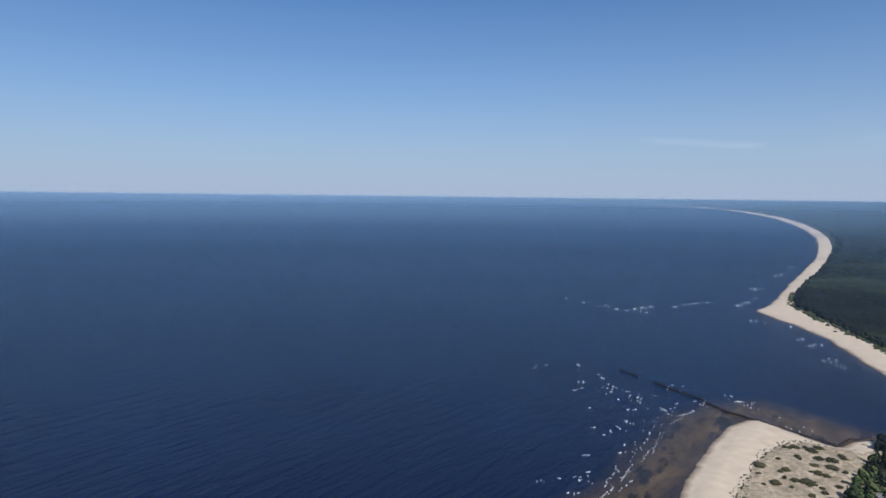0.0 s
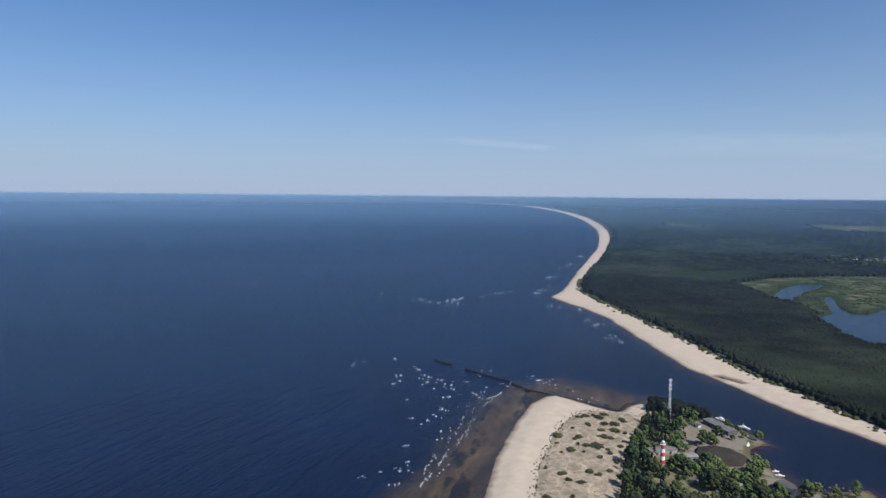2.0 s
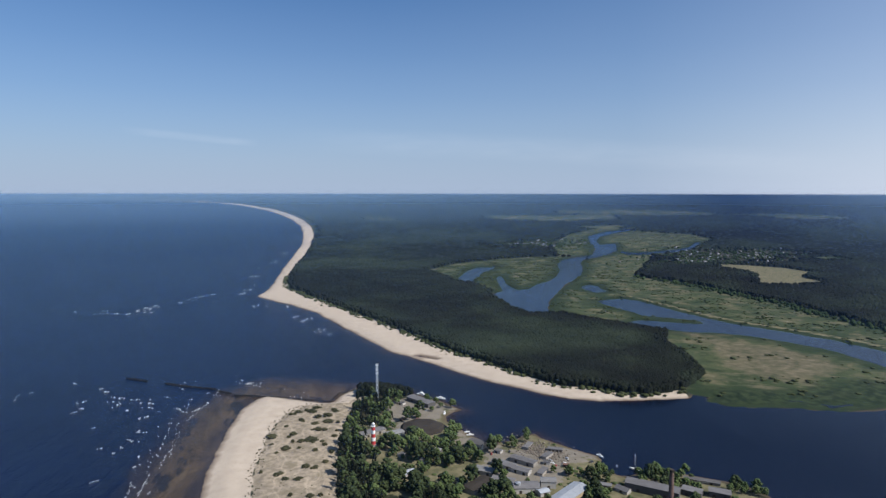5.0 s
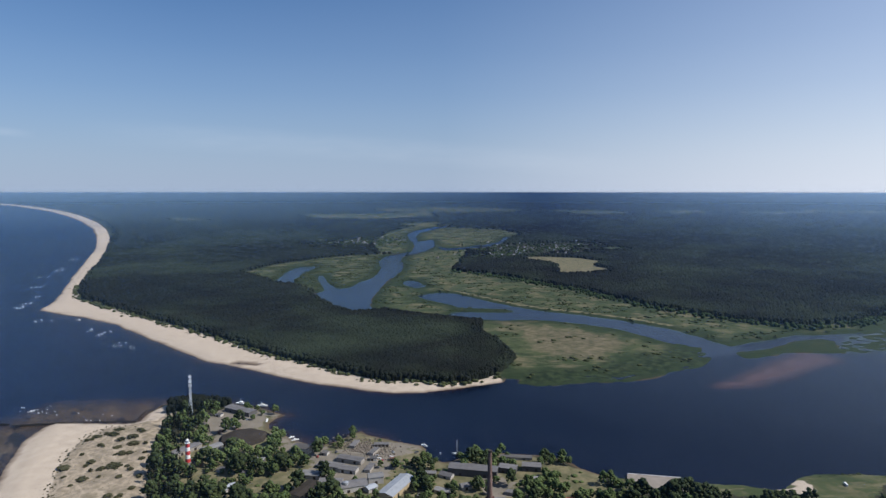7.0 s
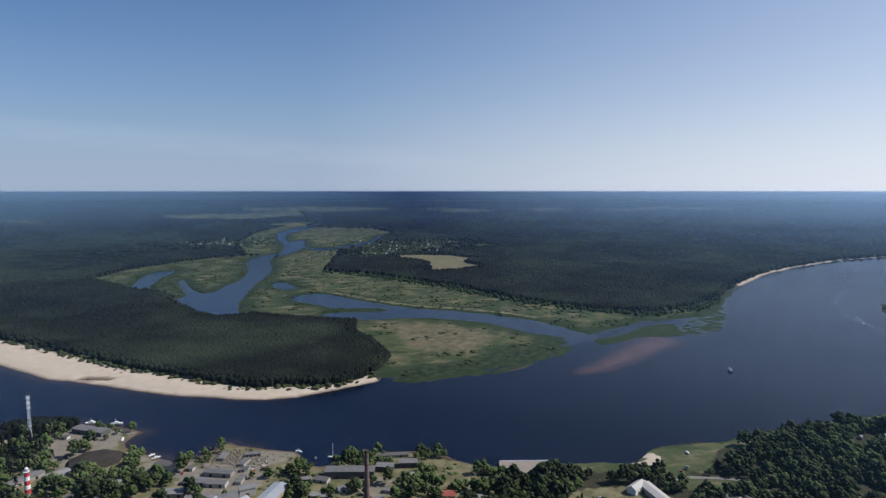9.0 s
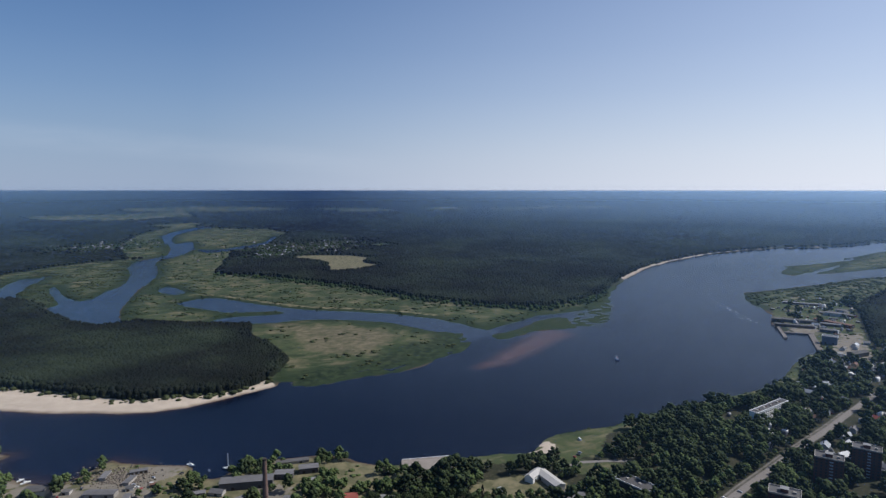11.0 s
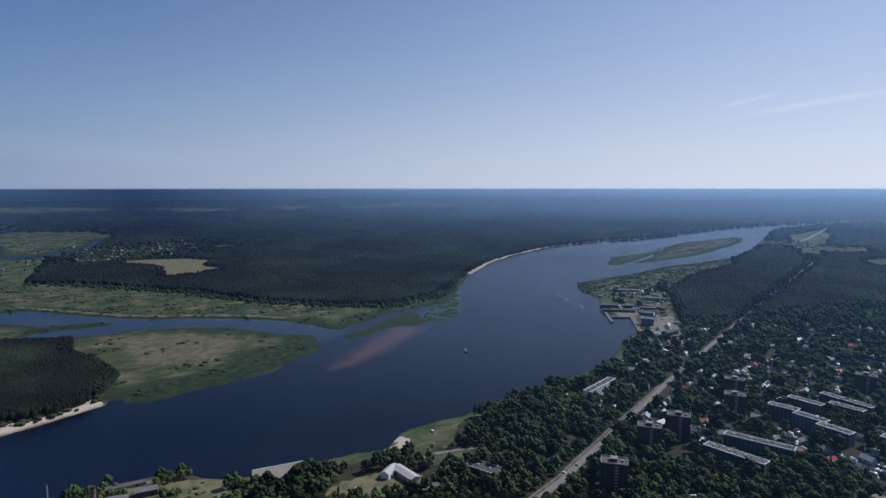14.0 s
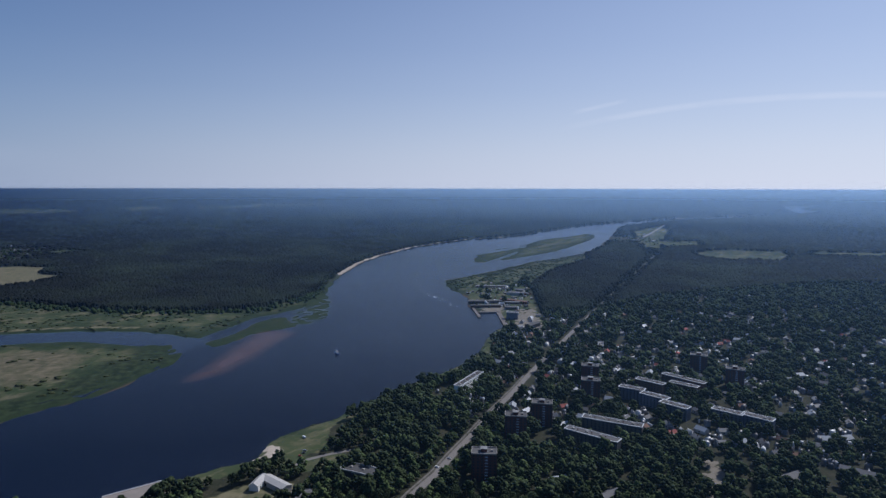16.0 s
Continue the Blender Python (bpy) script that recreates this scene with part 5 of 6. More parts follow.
for z, spread in ((47.5, 1.5), (41.0, 1.5), (36.0, 1.5)):
    bm = bmesh.new()
    deck = part("platform", box(bm, -spread, spread, -spread, spread, z, z + 0.25), MAST_STEEL, mast)
    for i in range(6):
        a = i / 6 * 2 * math.pi
        bm = bmesh.new()
        part("antenna", box(bm, -0.25, 0.25, -0.15, 0.15, z - 0.5, z + 2.4, 0.04), WHITE_PAINT, deck, "white panel antenna", at=pose(math.cos(a) * (spread + 0.2), math.sin(a) * (spread + 0.2), 0, 0, 0, math.degrees(a) + 90))
KEEP_CLEAR.append((500, 636, 5))

# ---------------------------------------------------------------- brick chimney
stack = thing("factory_chimney", "tall tapering brick factory chimney with a dark rim", "chimney", at=pose(482, 218, LAND))
bm = bmesh.new()
part("plinth", box(bm, -3.2, 3.2, -3.2, 3.2, -1, 5, 0.2), BRICK, stack)
bm = bmesh.new()
part("shaft", tube(bm, 2.6, 1.65, 5, 47, 20), plain("chimney_brick", (0.15, 0.10, 0.085), 0.9, 0.2, grain=0.5), stack)
for z in (15, 25, 35, 43):
    bm = bmesh.new()
    rad = 2.6 - (z - 5) * 0.0226 + 0.08
    part("iron_band", tube(bm, rad, rad, z, z + 0.3, 20), DARK_WOOD, stack, "dark iron band")
bm = bmesh.new()
part("rim", tube(bm, 1.95, 2.0, 46.4, 48.2, 20), TAR, stack, "sooty rim")
KEEP_CLEAR.append((482, 218, 6))

# ---------------------------------------------------------------- ruined timber pier
PIER_WOOD = plain("wet_black_timber", (0.016, 0.014, 0.013), 0.8, 0.25, grain=0.3, vary=0.4)
pier = thing("timber_pier", "ruined dark timber breakwater running out into the sea", "pier")
PIER_RUNS = [((292, 979), (310, 939)), ((324, 912), (341, 875)), ((341, 875), (366, 834)), ((364, 825), (372, 799)), ((373, 792), (401, 755)), ((401, 755), (452, 676)), ((452, 676), (479, 696)), ((479, 696), (492, 694))]
for q, ((ax, ay), (bx, by)) in enumerate(PIER_RUNS):
    a, b = Vector((ax, ay, 0)), Vector((bx, by, 0))
    d = (b - a).normalized()
    side = Vector((-d.y, d.x, 0))
    n = int((b - a).length / 3.0)
    wide = 2.1 if q < 5 else 0.5
    for i in range(n + 1):
        p = a + d * (i * 3.0 + random.uniform(-0.4, 0.4))
        for s_ in (-1, 1):
            if random.random() < 0.85:
                bm = bmesh.new()
                at = p + side * s_ * wide
                part("pier_post", tube(bm, 0.24, 0.2, -2.5, random.uniform(1.2, 2.4) + (0.4 if q > 4 else 0), 6), PIER_WOOD, pier, at=pose(at.x, at.y, 0, random.uniform(-5, 5), random.uniform(-5, 5)))
    for i in range(0, n, 2):
        p0, p1 = a + d * (i * 3.0), a + d * min(i * 3.0 + 6.2, (b - a).length)
        for s_ in (-0.5, 0.4):
            if random.random() < 0.9:
                bm = bmesh.new()
                z = random.uniform(0.9, 1.6) + (0.6 if q > 4 else 0)
                bar(bm, (*(p0 + side * s_ * wide).xy, z), (*(p1 + side * s_ * wide).xy, z + random.uniform(-0.15, 0.15)), 0.75 if q < 5 else 0.38, 4)
                part("beam", bm, PIER_WOOD, pier)

# ---------------------------------------------------------------- quays
quay = thing("quay_slab", "pale concrete landing slab on the river bank", "quay")
bm = bmesh.new()
prism(bm, [(598, 122), (614, 74), (587, 67), (572, 116)], -1.5, 2.5)
part("deck", bm, plain("weathered_slab", (0.27, 0.235, 0.205), 0.9, 0.2, grain=0.9, vary=0.3), quay)
bm = bmesh.new()
bar(bm, (597.5, 121.5, 2.8), (613.5, 74, 2.8), 0.35, 6)
part("kerb", bm, WHITE_PAINT, quay, "pale raised edge")
KEEP_CLEAR.extend([(593, 95, 24)])
dock = thing("dock_wall", "dark concrete dock walls of the river port", "quay")
for outline in ([(1303, -512), (1309, -519), (1212, -497), (1208, -489)], [(1256, -503), (1262, -512), (1255, -556), (1245, -553)], [(1250, -549), (1252, -560), (1104, -514), (1101, -503)]):
    bm = bmesh.new()
    part("dock_arm", prism(bm, outline, -2, 2.4), DOCK, dock)

mound = thing("bunker_mound", "low tar-dark earth mound over a store", "mound")
bm = bmesh.new()
outline = [(449, 530), (458, 500), (482, 494), (502, 505), (500, 530), (486, 544), (464, 545)]
low = [bm.verts.new((px, py, LAND - 0.5)) for px, py in outline]
mid = [bm.verts.new((475 + (px - 475) * 0.86, 520 + (py - 520) * 0.86, LAND + 4.0)) for px, py in outline]
top = [bm.verts.new((475 + (px - 475) * 0.45, 520 + (py - 520) * 0.45, LAND + 5.6)) for px, py in outline]
for u, v in ((low, mid), (mid, top)):
    for i in range(7):
        bm.faces.new((u[i], u[(i + 1) % 7], v[(i + 1) % 7], v[i]))
bm.faces.new(top)
bmesh.ops.recalc_face_normals(bm, faces=bm.faces)
bmesh.ops.bevel(bm, geom=list(bm.edges), offset=0.4, segments=1, affect="EDGES")
part("cover", bm, TAR, mound)
KEEP_CLEAR.append((476, 519, 27))

silo = thing("water_tank", "upright grey steel tank beside the sheds", "tank", at=pose(436, 344, LAND))
bm = bmesh.new()
part("shell", tube(bm, 2.6, 2.6, -0.5, 8.5, 18), STEEL, silo)
bm = bmesh.new()
part("lid", tube(bm, 2.75, 0.4, 8.5, 9.4, 18), STEEL, silo)


rubble_v, rubble_f = np.array([(a, b, c) for a in (-1, 1) for b in (-1, 1) for c in (0, 1)], float), np.array([(0, 1, 3), (0, 3, 2), (4, 6, 7), (4, 7, 5), (0, 4, 5), (0, 5, 1), (2, 3, 7), (2, 7, 6), (1, 5, 7), (1, 7, 3)])
RUBBLE = plain("broken_concrete", (0.19, 0.16, 0.13), 0.95, 0.15, grain=0.6, vary=0.4)
heap = np.stack([rng.normal(525, 10, 620), rng.normal(385, 18, 620), np.full(620, LAND), rng.uniform(0.2, 1.0, 620), rng.uniform(0.2, 0.9, 620)], 1)
wood("rubble", heap, (rubble_v, rubble_f), RUBBLE, "brown heaps of broken concrete on a yard", "rubble")

# ---------------------------------------------------------------- boats
def hull(length, beam, high, draft=0.5):
    bm = bmesh.new()
    rows = []
    for t in (0.0, 0.15, 0.4, 0.7, 0.9, 1.0):
        wide = beam / 2 * (0.82 if t == 0 else 1.0 if t < 0.6 else max(0.04, 1 - ((t - 0.55) / 0.45) ** 2))
        sheer = high * (1.0 + 0.35 * max(0, t - 0.4))
        xx = t * length - length / 2
        rows.append([bm.verts.new(c) for c in ((xx, -wide * 0.55, -draft), (xx, -wide, sheer), (xx, wide, sheer), (xx, wide * 0.55, -draft))])
    for a, b in zip(rows[:-1], rows[1:]):
        for i in range(4):
            j = (i + 1) % 4
            bm.faces.new((a[i], a[j], b[j], b[i]))
    bm.faces.new(rows[0])
    bm.faces.new(rows[-1][::-1])
    bmesh.ops.recalc_face_normals(bm, faces=bm.faces)
    return bm


def motor_yacht(m, length, label):
    root = thing("motor_yacht", label, "boat", "moored boats", m)
    part("hull", hull(length, length * 0.28, length * 0.11), WHITE_PAINT, root)
    bm = bmesh.new()
    cabin = part("cabin", box(bm, -length * 0.22, length * 0.18, -length * 0.1, length * 0.1, length * 0.11, length * 0.21, 0.25), WHITE_PAINT, root)
    bm = bmesh.new()
    part("windscreen", box(bm, length * 0.1, length * 0.185, -length * 0.09, length * 0.09, length * 0.15, length * 0.195, 0.05), GLASS, cabin)
    bm = bmesh.new()
    part("flybridge", box(bm, -length * 0.15, length * 0.05, -length * 0.07, length * 0.07, length * 0.21, length * 0.26, 0.1), WHITE_PAINT, root)
    bm = bmesh.new()
    part("mast", bar(bm, (-1, 0, length * 0.26), (-1.4, 0, length * 0.5), 0.12, 5), WHITE_PAINT, root)
    return root


motor_yacht(pose(560, 612, 0, 0, 0, -75), 16, "long white motor yacht moored at the harbour quay")
motor_yacht(pose(568, 583, 0, 0, 0, -60), 14, "white motor yacht lying off the quay")
motor_yacht(pose(533, 540, 0, 0, 0, 40), 10, "small white cabin boat by the bank")
motor_yacht(pose(505, 469, 0, 0, 0, -30), 9, "small white cabin boat moored below the sheds")
motor_yacht(pose(509, 478, 0, 0, 0, -20), 7, "little open white boat at the bank")
motor_yacht(pose(562, 333, 0, 0, 0, -100), 9, "white boat tied up at the yard corner")

sail = thing("sailing_boat", "white sailing boat with a bare mast at the quay", "boat", "moored boats", pose(560, 291, 0, 0, 0, 100))
part("hull", hull(13, 3.6, 1.2), WHITE_PAINT, sail)
bm = bmesh.new()
part("cabin", box(bm, -2.5, 2.5, -1.0, 1.0, 1.2, 1.9, 0.15), WHITE_PAINT, sail)
bm = bmesh.new()
part("mast", bar(bm, (0.8, 0, 1.2), (0.8, 0, 16), 0.22, 6), WHITE_PAINT, sail)
bm = bmesh.new()
part("boom", bar(bm, (0.8, 0, 3.0), (-4.2, 0, 3.0), 0.16, 6), WHITE_PAINT, sail)

ship = thing("tug", "small dark tug with a white wheelhouse anchored in the river", "ship", at=pose(1020, -155, 0, 0, 0, 25) @ Matrix.Scale(0.62, 4))
part("hull", hull(20, 6.5, 2.2), HULL_BLUE, ship)
bm = bmesh.new()
part("deckhouse", box(bm, -5, 3.5, -2.3, 2.3, 2.2, 4.8, 0.2), WHITE_PAINT, ship)
bm = bmesh.new()
wheelhouse = part("wheelhouse", box(bm, -0.5, 3.0, -1.8, 1.8, 4.8, 7.6, 0.2), WHITE_PAINT, ship)
bm = bmesh.new()
part("window_band", box(bm, -0.6, 3.1, -1.86, 1.86, 6.2, 7.0), GLASS, wheelhouse)
bm = bmesh.new()
part("funnel", tube(bm, 0.7, 0.6, 4.8, 7.2, 10, Matrix.Translation((-3.2, 0, 0))), RED_PAINT, ship)
bm = bmesh.new()
part("mast", bar(bm, (0.4, 0, 7.6), (0.4, 0, 12), 0.12, 5), WHITE_PAINT, ship)


# ---------------------------------------------------------------- cars
def car(paint, label, van=False):
    root = thing("van" if van else "car", label, "van" if van else "car", "cars of the town")
    long_, tall = (5.6, 2.3) if van else (4.4, 1.45)
    bm = bmesh.new()
    part("body", box(bm, -long_ / 2, long_ / 2, -0.9, 0.9, 0.3, 0.95 if not van else tall, 0.12), paint, root)
    bm = bmesh.new()
    if van:
        part("windscreen", box(bm, long_ / 2 - 0.35, long_ / 2 + 0.02, -0.8, 0.8, 1.3, 2.0, 0.05), GLASS, root)
    else:
        box(bm, -1.6, 0.9, -0.8, 0.8, 0.9, tall, 0.25)
        part("cabin", bm, GLASS, root, "dark glazed cabin")
        bm = bmesh.new()
        part("roof", box(bm, -1.3, 0.5, -0.7, 0.7, tall - 0.02, tall + 0.05, 0.02), paint, root)
    for sx in (-long_ * 0.31, long_ * 0.31):
        for sy in (-0.82, 0.82):
            bm = bmesh.new()
            wheel = part("wheel", tube(bm, 0.33, 0.33, -0.1, 0.1, 12), RUBBER, root, at=pose(sx, sy, 0.33, 90))
            bm = bmesh.new()
            part("rim", tube(bm, 0.2, 0.2, -0.11, 0.11, 8), STEEL, wheel)
    return root


cars = [car(WHITE_PAINT, "white car on the town road"), car(CAR_SILVER, "silver car on the town road"), car(CAR_RED, "red car on the town road"),
        car(CAR_DARK, "dark car parked at the roadside"), car(WHITE_PAINT, "white delivery van with a dark windscreen", True)]
ROAD_Z = LAND + 0.02
spots_car = [(0, 559.0, -183.0, 222), (1, 573.0, -201.0, 222), (3, 602.0, -186.0, 222), (4, 674, -65, 20), (2, 628, -56, 40), (3, 634, -60, 60), (1, 640, -62, 50), (0, 706.0, -287.0, 227), (2, 797.0, -384.0, 227),
             (1, 549, 306, 30), (3, 540, 330, 120), (0, 536, 580, 10), (4, 515, 345, 80), (2, 505, 350, 10), (3, 470, 335, 70), (0, 508, 356, 95), (1, 512, 362, 95), (3, 498, 405, 20), (0, 478, 350, 10), (1, 528, 352, 60), (4, 512, 570, 30), (3, 505, 562, 80), (0, 640, -243, 222), (3, 655, -248, 222), (1, 735, -320, 222), (0, 880, -470, 225), (2, 480, 415, 40), (1, 520, 560, 15)]
done = set()
for kind, cx, cy, turn in spots_car:
    m = pose(cx, cy, ROAD_Z, 0, 0, turn)
    if kind in done:
        copy_thing(cars[kind], m)
    else:
        done.add(kind)
        cars[kind].matrix_basis = m

# ---------------------------------------------------------------- sheds and glasshouses in the gardens
shed_v = np.array([(-1, -0.6, 0), (1, -0.6, 0), (1, 0.6, 0), (-1, 0.6, 0), (-1, -0.6, 1), (1, -0.6, 1), (1, 0.6, 1), (-1, 0.6, 1), (-1, 0, 1.45), (1, 0, 1.45)])
shed_f = np.array([(0, 1, 5), (0, 5, 4), (2, 3, 7), (2, 7, 6), (1, 2, 6), (1, 6, 5), (3, 0, 4), (3, 4, 7), (4, 5, 9), (4, 9, 8), (6, 7, 8), (6, 8, 9), (5, 6, 9), (7, 4, 8)])
k = Mat("garden_shed", 0.4, 0.55)
f = k.chance(True)
tone = k.mix(k.span(f, 0.0, 0.6), (0.07, 0.063, 0.056), (0.20, 0.205, 0.22))
tone = k.mix(k.span(f, 0.72, 0.76), tone, (0.66, 0.66, 0.66))
k.colour(k.mix(k.span(k.noise(0.8, 3.0), 0.4, 0.7, 0, 0.4), tone, (0.12, 0.11, 0.10)))
n = 3400
a_, u_ = np.radians(rng.uniform(108, 146, n)), 1 / rng.uniform(700, 1750, n)
hx, hy = np.sin(a_) / u_, np.cos(a_) / u_
ok = (edge_distance(TOWN, hx, hy) > 8) & (land(hx, hy) > 40) & (line_distance(ROAD_MAIN, hx, hy) > 14) & (ripple(hx, hy, 70, 8) > -0.25)
for cx, cy, heading, length, width, high in (*TOWERS, *BLOCKS):
    ok &= np.hypot(hx - cx, hy - cy) > length * 0.5 + 4
hx, hy = hx[ok][:1250], hy[ok][:1250]
wide = rng.uniform(1.4, 3.6, len(hx))
wood("garden_sheds", np.stack([hx, hy, np.full(len(hx), LAND - 0.2), wide, rng.uniform(2.6, 5.6, len(hx))], 1), (shed_v, shed_f), k.m, "small sheds and glasshouses with pale roofs between the trees", "sheds")
GARDENS = np.stack([hx, hy], 1)

# ---------------------------------------------------------------- town trees
LEAF_ONE = foliage("leaf_clumps", (0.027, 0.039, 0.021), (0.068, 0.090, 0.038))
LEAF_LIGHT = foliage("light_leaf_clumps", (0.058, 0.088, 0.034), (0.122, 0.160, 0.062))


OCTA = [(1, 0, 0), (0, 1, 0), (-1, 0, 0), (0, -1, 0), (0, 0, 1), (0, 0, -1)]
OCTA_FACES = [(0, 1, 4), (1, 2, 4), (2, 3, 4), (3, 0, 4), (1, 0, 5), (2, 1, 5), (3, 2, 5), (0, 3, 5)]


def clump_crown(seed, clumps, wide, low, high, conifer=False):
    """Crown of many small uneven leaf clumps with gaps between them."""
    rr = random.Random(seed)
    bm = bmesh.new()
    for i in range(clumps):
        t = (i + 0.5) / clumps
        z = low + (high - low) * (t ** 0.8)
        u = (z - low) / (high - low)
        reach = wide * ((1 - u) * 0.95 + 0.08 if conifer else math.sqrt(max(0.02, 1 - (1.75 * u - 0.75) ** 2 * 0.95)))
        a = i * 2.39996 + rr.uniform(-0.4, 0.4)
        q = reach * math.sqrt(rr.uniform(0.15, 1.0)) * 0.85
        size = wide * rr.uniform(0.75, 1.25) * (1.75 / math.sqrt(clumps)) * (0.8 if conifer else 1.0)
        m = Matrix.Translation((math.cos(a) * q, math.sin(a) * q, z)) @ Euler((rr.uniform(-0.5, 0.5), rr.uniform(-0.5, 0.5), rr.uniform(0, 6))).to_matrix().to_4x4() \
            @ Matrix.Diagonal((size, size * rr.uniform(0.75, 1.1), size * rr.uniform(0.6, 0.9), 1))
        tips = [bm.verts.new(m @ (Vector(c) * rr.uniform(0.75, 1.35))) for c in OCTA]
        for q0, q1, q2 in OCTA_FACES:
            bm.faces.new((tips[q0], tips[q1], tips[q2]))
    return bm


def tree(seed, wide, high, conifer, label, light=False):
    root = thing("tree", label, "tree", "trees of the town")
    bm = bmesh.new()
    tube(bm, 0.035 * high * 0.5, 0.012 * high, -0.5, high * 0.75, 7)
    rr = random.Random(seed)
    for i in range(5):
        a, z = rr.uniform(0, 6.28), high * rr.uniform(0.3, 0.55)
        bar(bm, (0, 0, z), (math.cos(a) * wide * 0.6, math.sin(a) * wide * 0.6, z + high * 0.2), 0.09, 4)
    part("trunk", bm, BARK, root)
    part("crown", clump_crown(seed, 110 if not conifer else 70, wide, high * (0.28 if not conifer else 0.2), high * 0.97, conifer), PINE if conifer else LEAF_LIGHT if light else LEAF_ONE, root)
    return root


kinds = [tree(1, 5.2, 13, False, "broad leafy green tree by the houses"), tree(2, 4.2, 11, False, "round light green leafy tree in a garden", True), tree(3, 6.0, 15, False, "large spreading leafy tree"),
         tree(4, 4.6, 14, False, "tall leafy tree by the road"), tree(5, 3.0, 16, True, "dark conical spruce among leafy trees"), tree(6, 3.6, 8, False, "small bushy leafy tree", True)]


# spots over the town land, kept off houses, roads, yards and lawns
gx, gy = np.meshgrid(np.arange(200, 1800, 7.9), np.arange(-1700, 700, 7.9))
x = gx.ravel() + rng.uniform(-3.4, 3.4, gx.size)
y = gy.ravel() + rng.uniform(-3.4, 3.4, gx.size)
r = np.hypot(x, y)
az = np.degrees(np.arctan2(x, y))
keep = (r > 400) & (az > 20) & (az < 150) & (edge_distance(TOWN, x, y) > 2)
x, y, r = x[keep], y[keep], r[keep]
free = land(x, y) > np.where((y < 130) & (y > -560), 19 + 9 * ripple(x, y, 30, 3), 6)
for line, half in ROADS:
    free &= line_distance([(ax - 2, ay - 1.5) for ax, ay in line], x, y) > half + 3.4 + 2.5 * np.clip((r - 900) / 400, 0, 1)
lone = rng.random(len(x)) < 0.2
for poly in YARDS:
    free &= (edge_distance(poly, x, y) < rng.uniform(-2, 3, len(x))) | lone
free &= (edge_distance(PORT_OPEN, x, y) < -6) | (rng.random(len(x)) < 0.06)
for poly in (*CLEARINGS, SHORE_LAWN, SAND_SPOT):
    free &= edge_distance(poly, x, y) < rng.uniform(-2, 3, len(x))
for qx, qy, rad in KEEP_CLEAR:
    free &= (x - qx) ** 2 + (y - qy) ** 2 > rad ** 2
for qx, qy in GARDENS:
    near_ = 1 - 5 / math.hypot(qx, qy)
    free &= (x - qx * near_) ** 2 + (y - qy * near_) ** 2 > 30
industry = (y > 150) & (x > 420) & (y < 420)
open_patch = ripple(x, y, 24.0, 1.0) + 0.5 * ripple(x, y, 60.0, 4.0)
harbour = (y > 400) & (x > 375)
az_ = np.degrees(np.arctan2(x, y))
free &= np.where(industry, open_patch > -0.05, np.where(harbour, open_patch > -0.28, np.where((az_ > 117) & (r > 640), open_patch > -0.30, open_patch > -0.62))) | (edge_distance(DUNES, x, y) > -28)
x, y, r = x[free], y[free], r[free]
order = np.argsort(r)
x, y, r = x[order], y[order], r[order]
pick = rng.choice(6, len(x), p=[0.24, 0.2, 0.18, 0.18, 0.08, 0.12])
west = edge_distance(DUNES, x, y) > -45
pick = np.where((y > 110) & (x > 375) & (rng.random(len(x)) < 0.75), np.where(rng.random(len(x)) < 0.7, 5, 1), pick)
pick = np.where((y > -330) & (y < 200) & (x > 500) & (rng.random(len(x)) < 0.12), 1, pick)
pick = np.where(west & (rng.random(len(x)) < 0.45), 4, pick)
seen = (np.degrees(np.arctan2(x, y)) > 25) & (np.degrees(np.arctan2(x, y)) < 143) & (r > 500)
near = np.nonzero(seen)[0][:290]
is_near = np.zeros(len(x), bool)
is_near[near] = True
started = set()
for i in near:
    k = int(pick[i])
    m = pose(x[i], y[i], LAND - 0.2, 0, 0, rng.uniform(0, 360)) @ Matrix.Diagonal((*[rng.uniform(0.8, 1.15)] * 3, 1))
    if k in started:
        copy_thing(kinds[k], m)
    else:
        started.add(k)
        kinds[k].matrix_basis = m
for k, (wide, high) in enumerate(((5.2, 13), (4.2, 11), (6.0, 15), (4.6, 14), (3.0, 16), (3.6, 8))):
    for lot, clumps in (((pick == k) & ~is_near & (r < 880), 20), ((pick == k) & ~is_near & (r >= 880), 8)):
        n = int(lot.sum())
        if not n:
            continue
        lite = clump_crown(40 + k, clumps, wide * 1.08, high * 0.3, high * 0.95, k == 4)
        me = bpy.data.meshes.new("lite")
        lite.to_mesh(me)
        lite.free()
        v = np.array([tuple(p.co) for p in me.vertices])
        f = np.array([tuple(p.vertices) for p in me.polygons])
        bpy.data.meshes.remove(me)
        size = rng.uniform(0.6, 1.3, n)
        wood("town_trees", np.stack([x[lot], y[lot], np.full(n, LAND - 0.3), size, size * rng.uniform(0.85, 1.15, n)], 1), (v, f), PINE if k == 4 else LEAF_LIGHT if k in (1, 5) else LEAF_ONE,
             "leafy trees between the town houses" if k != 4 else "dark spruces between the town houses").data.shade_smooth()

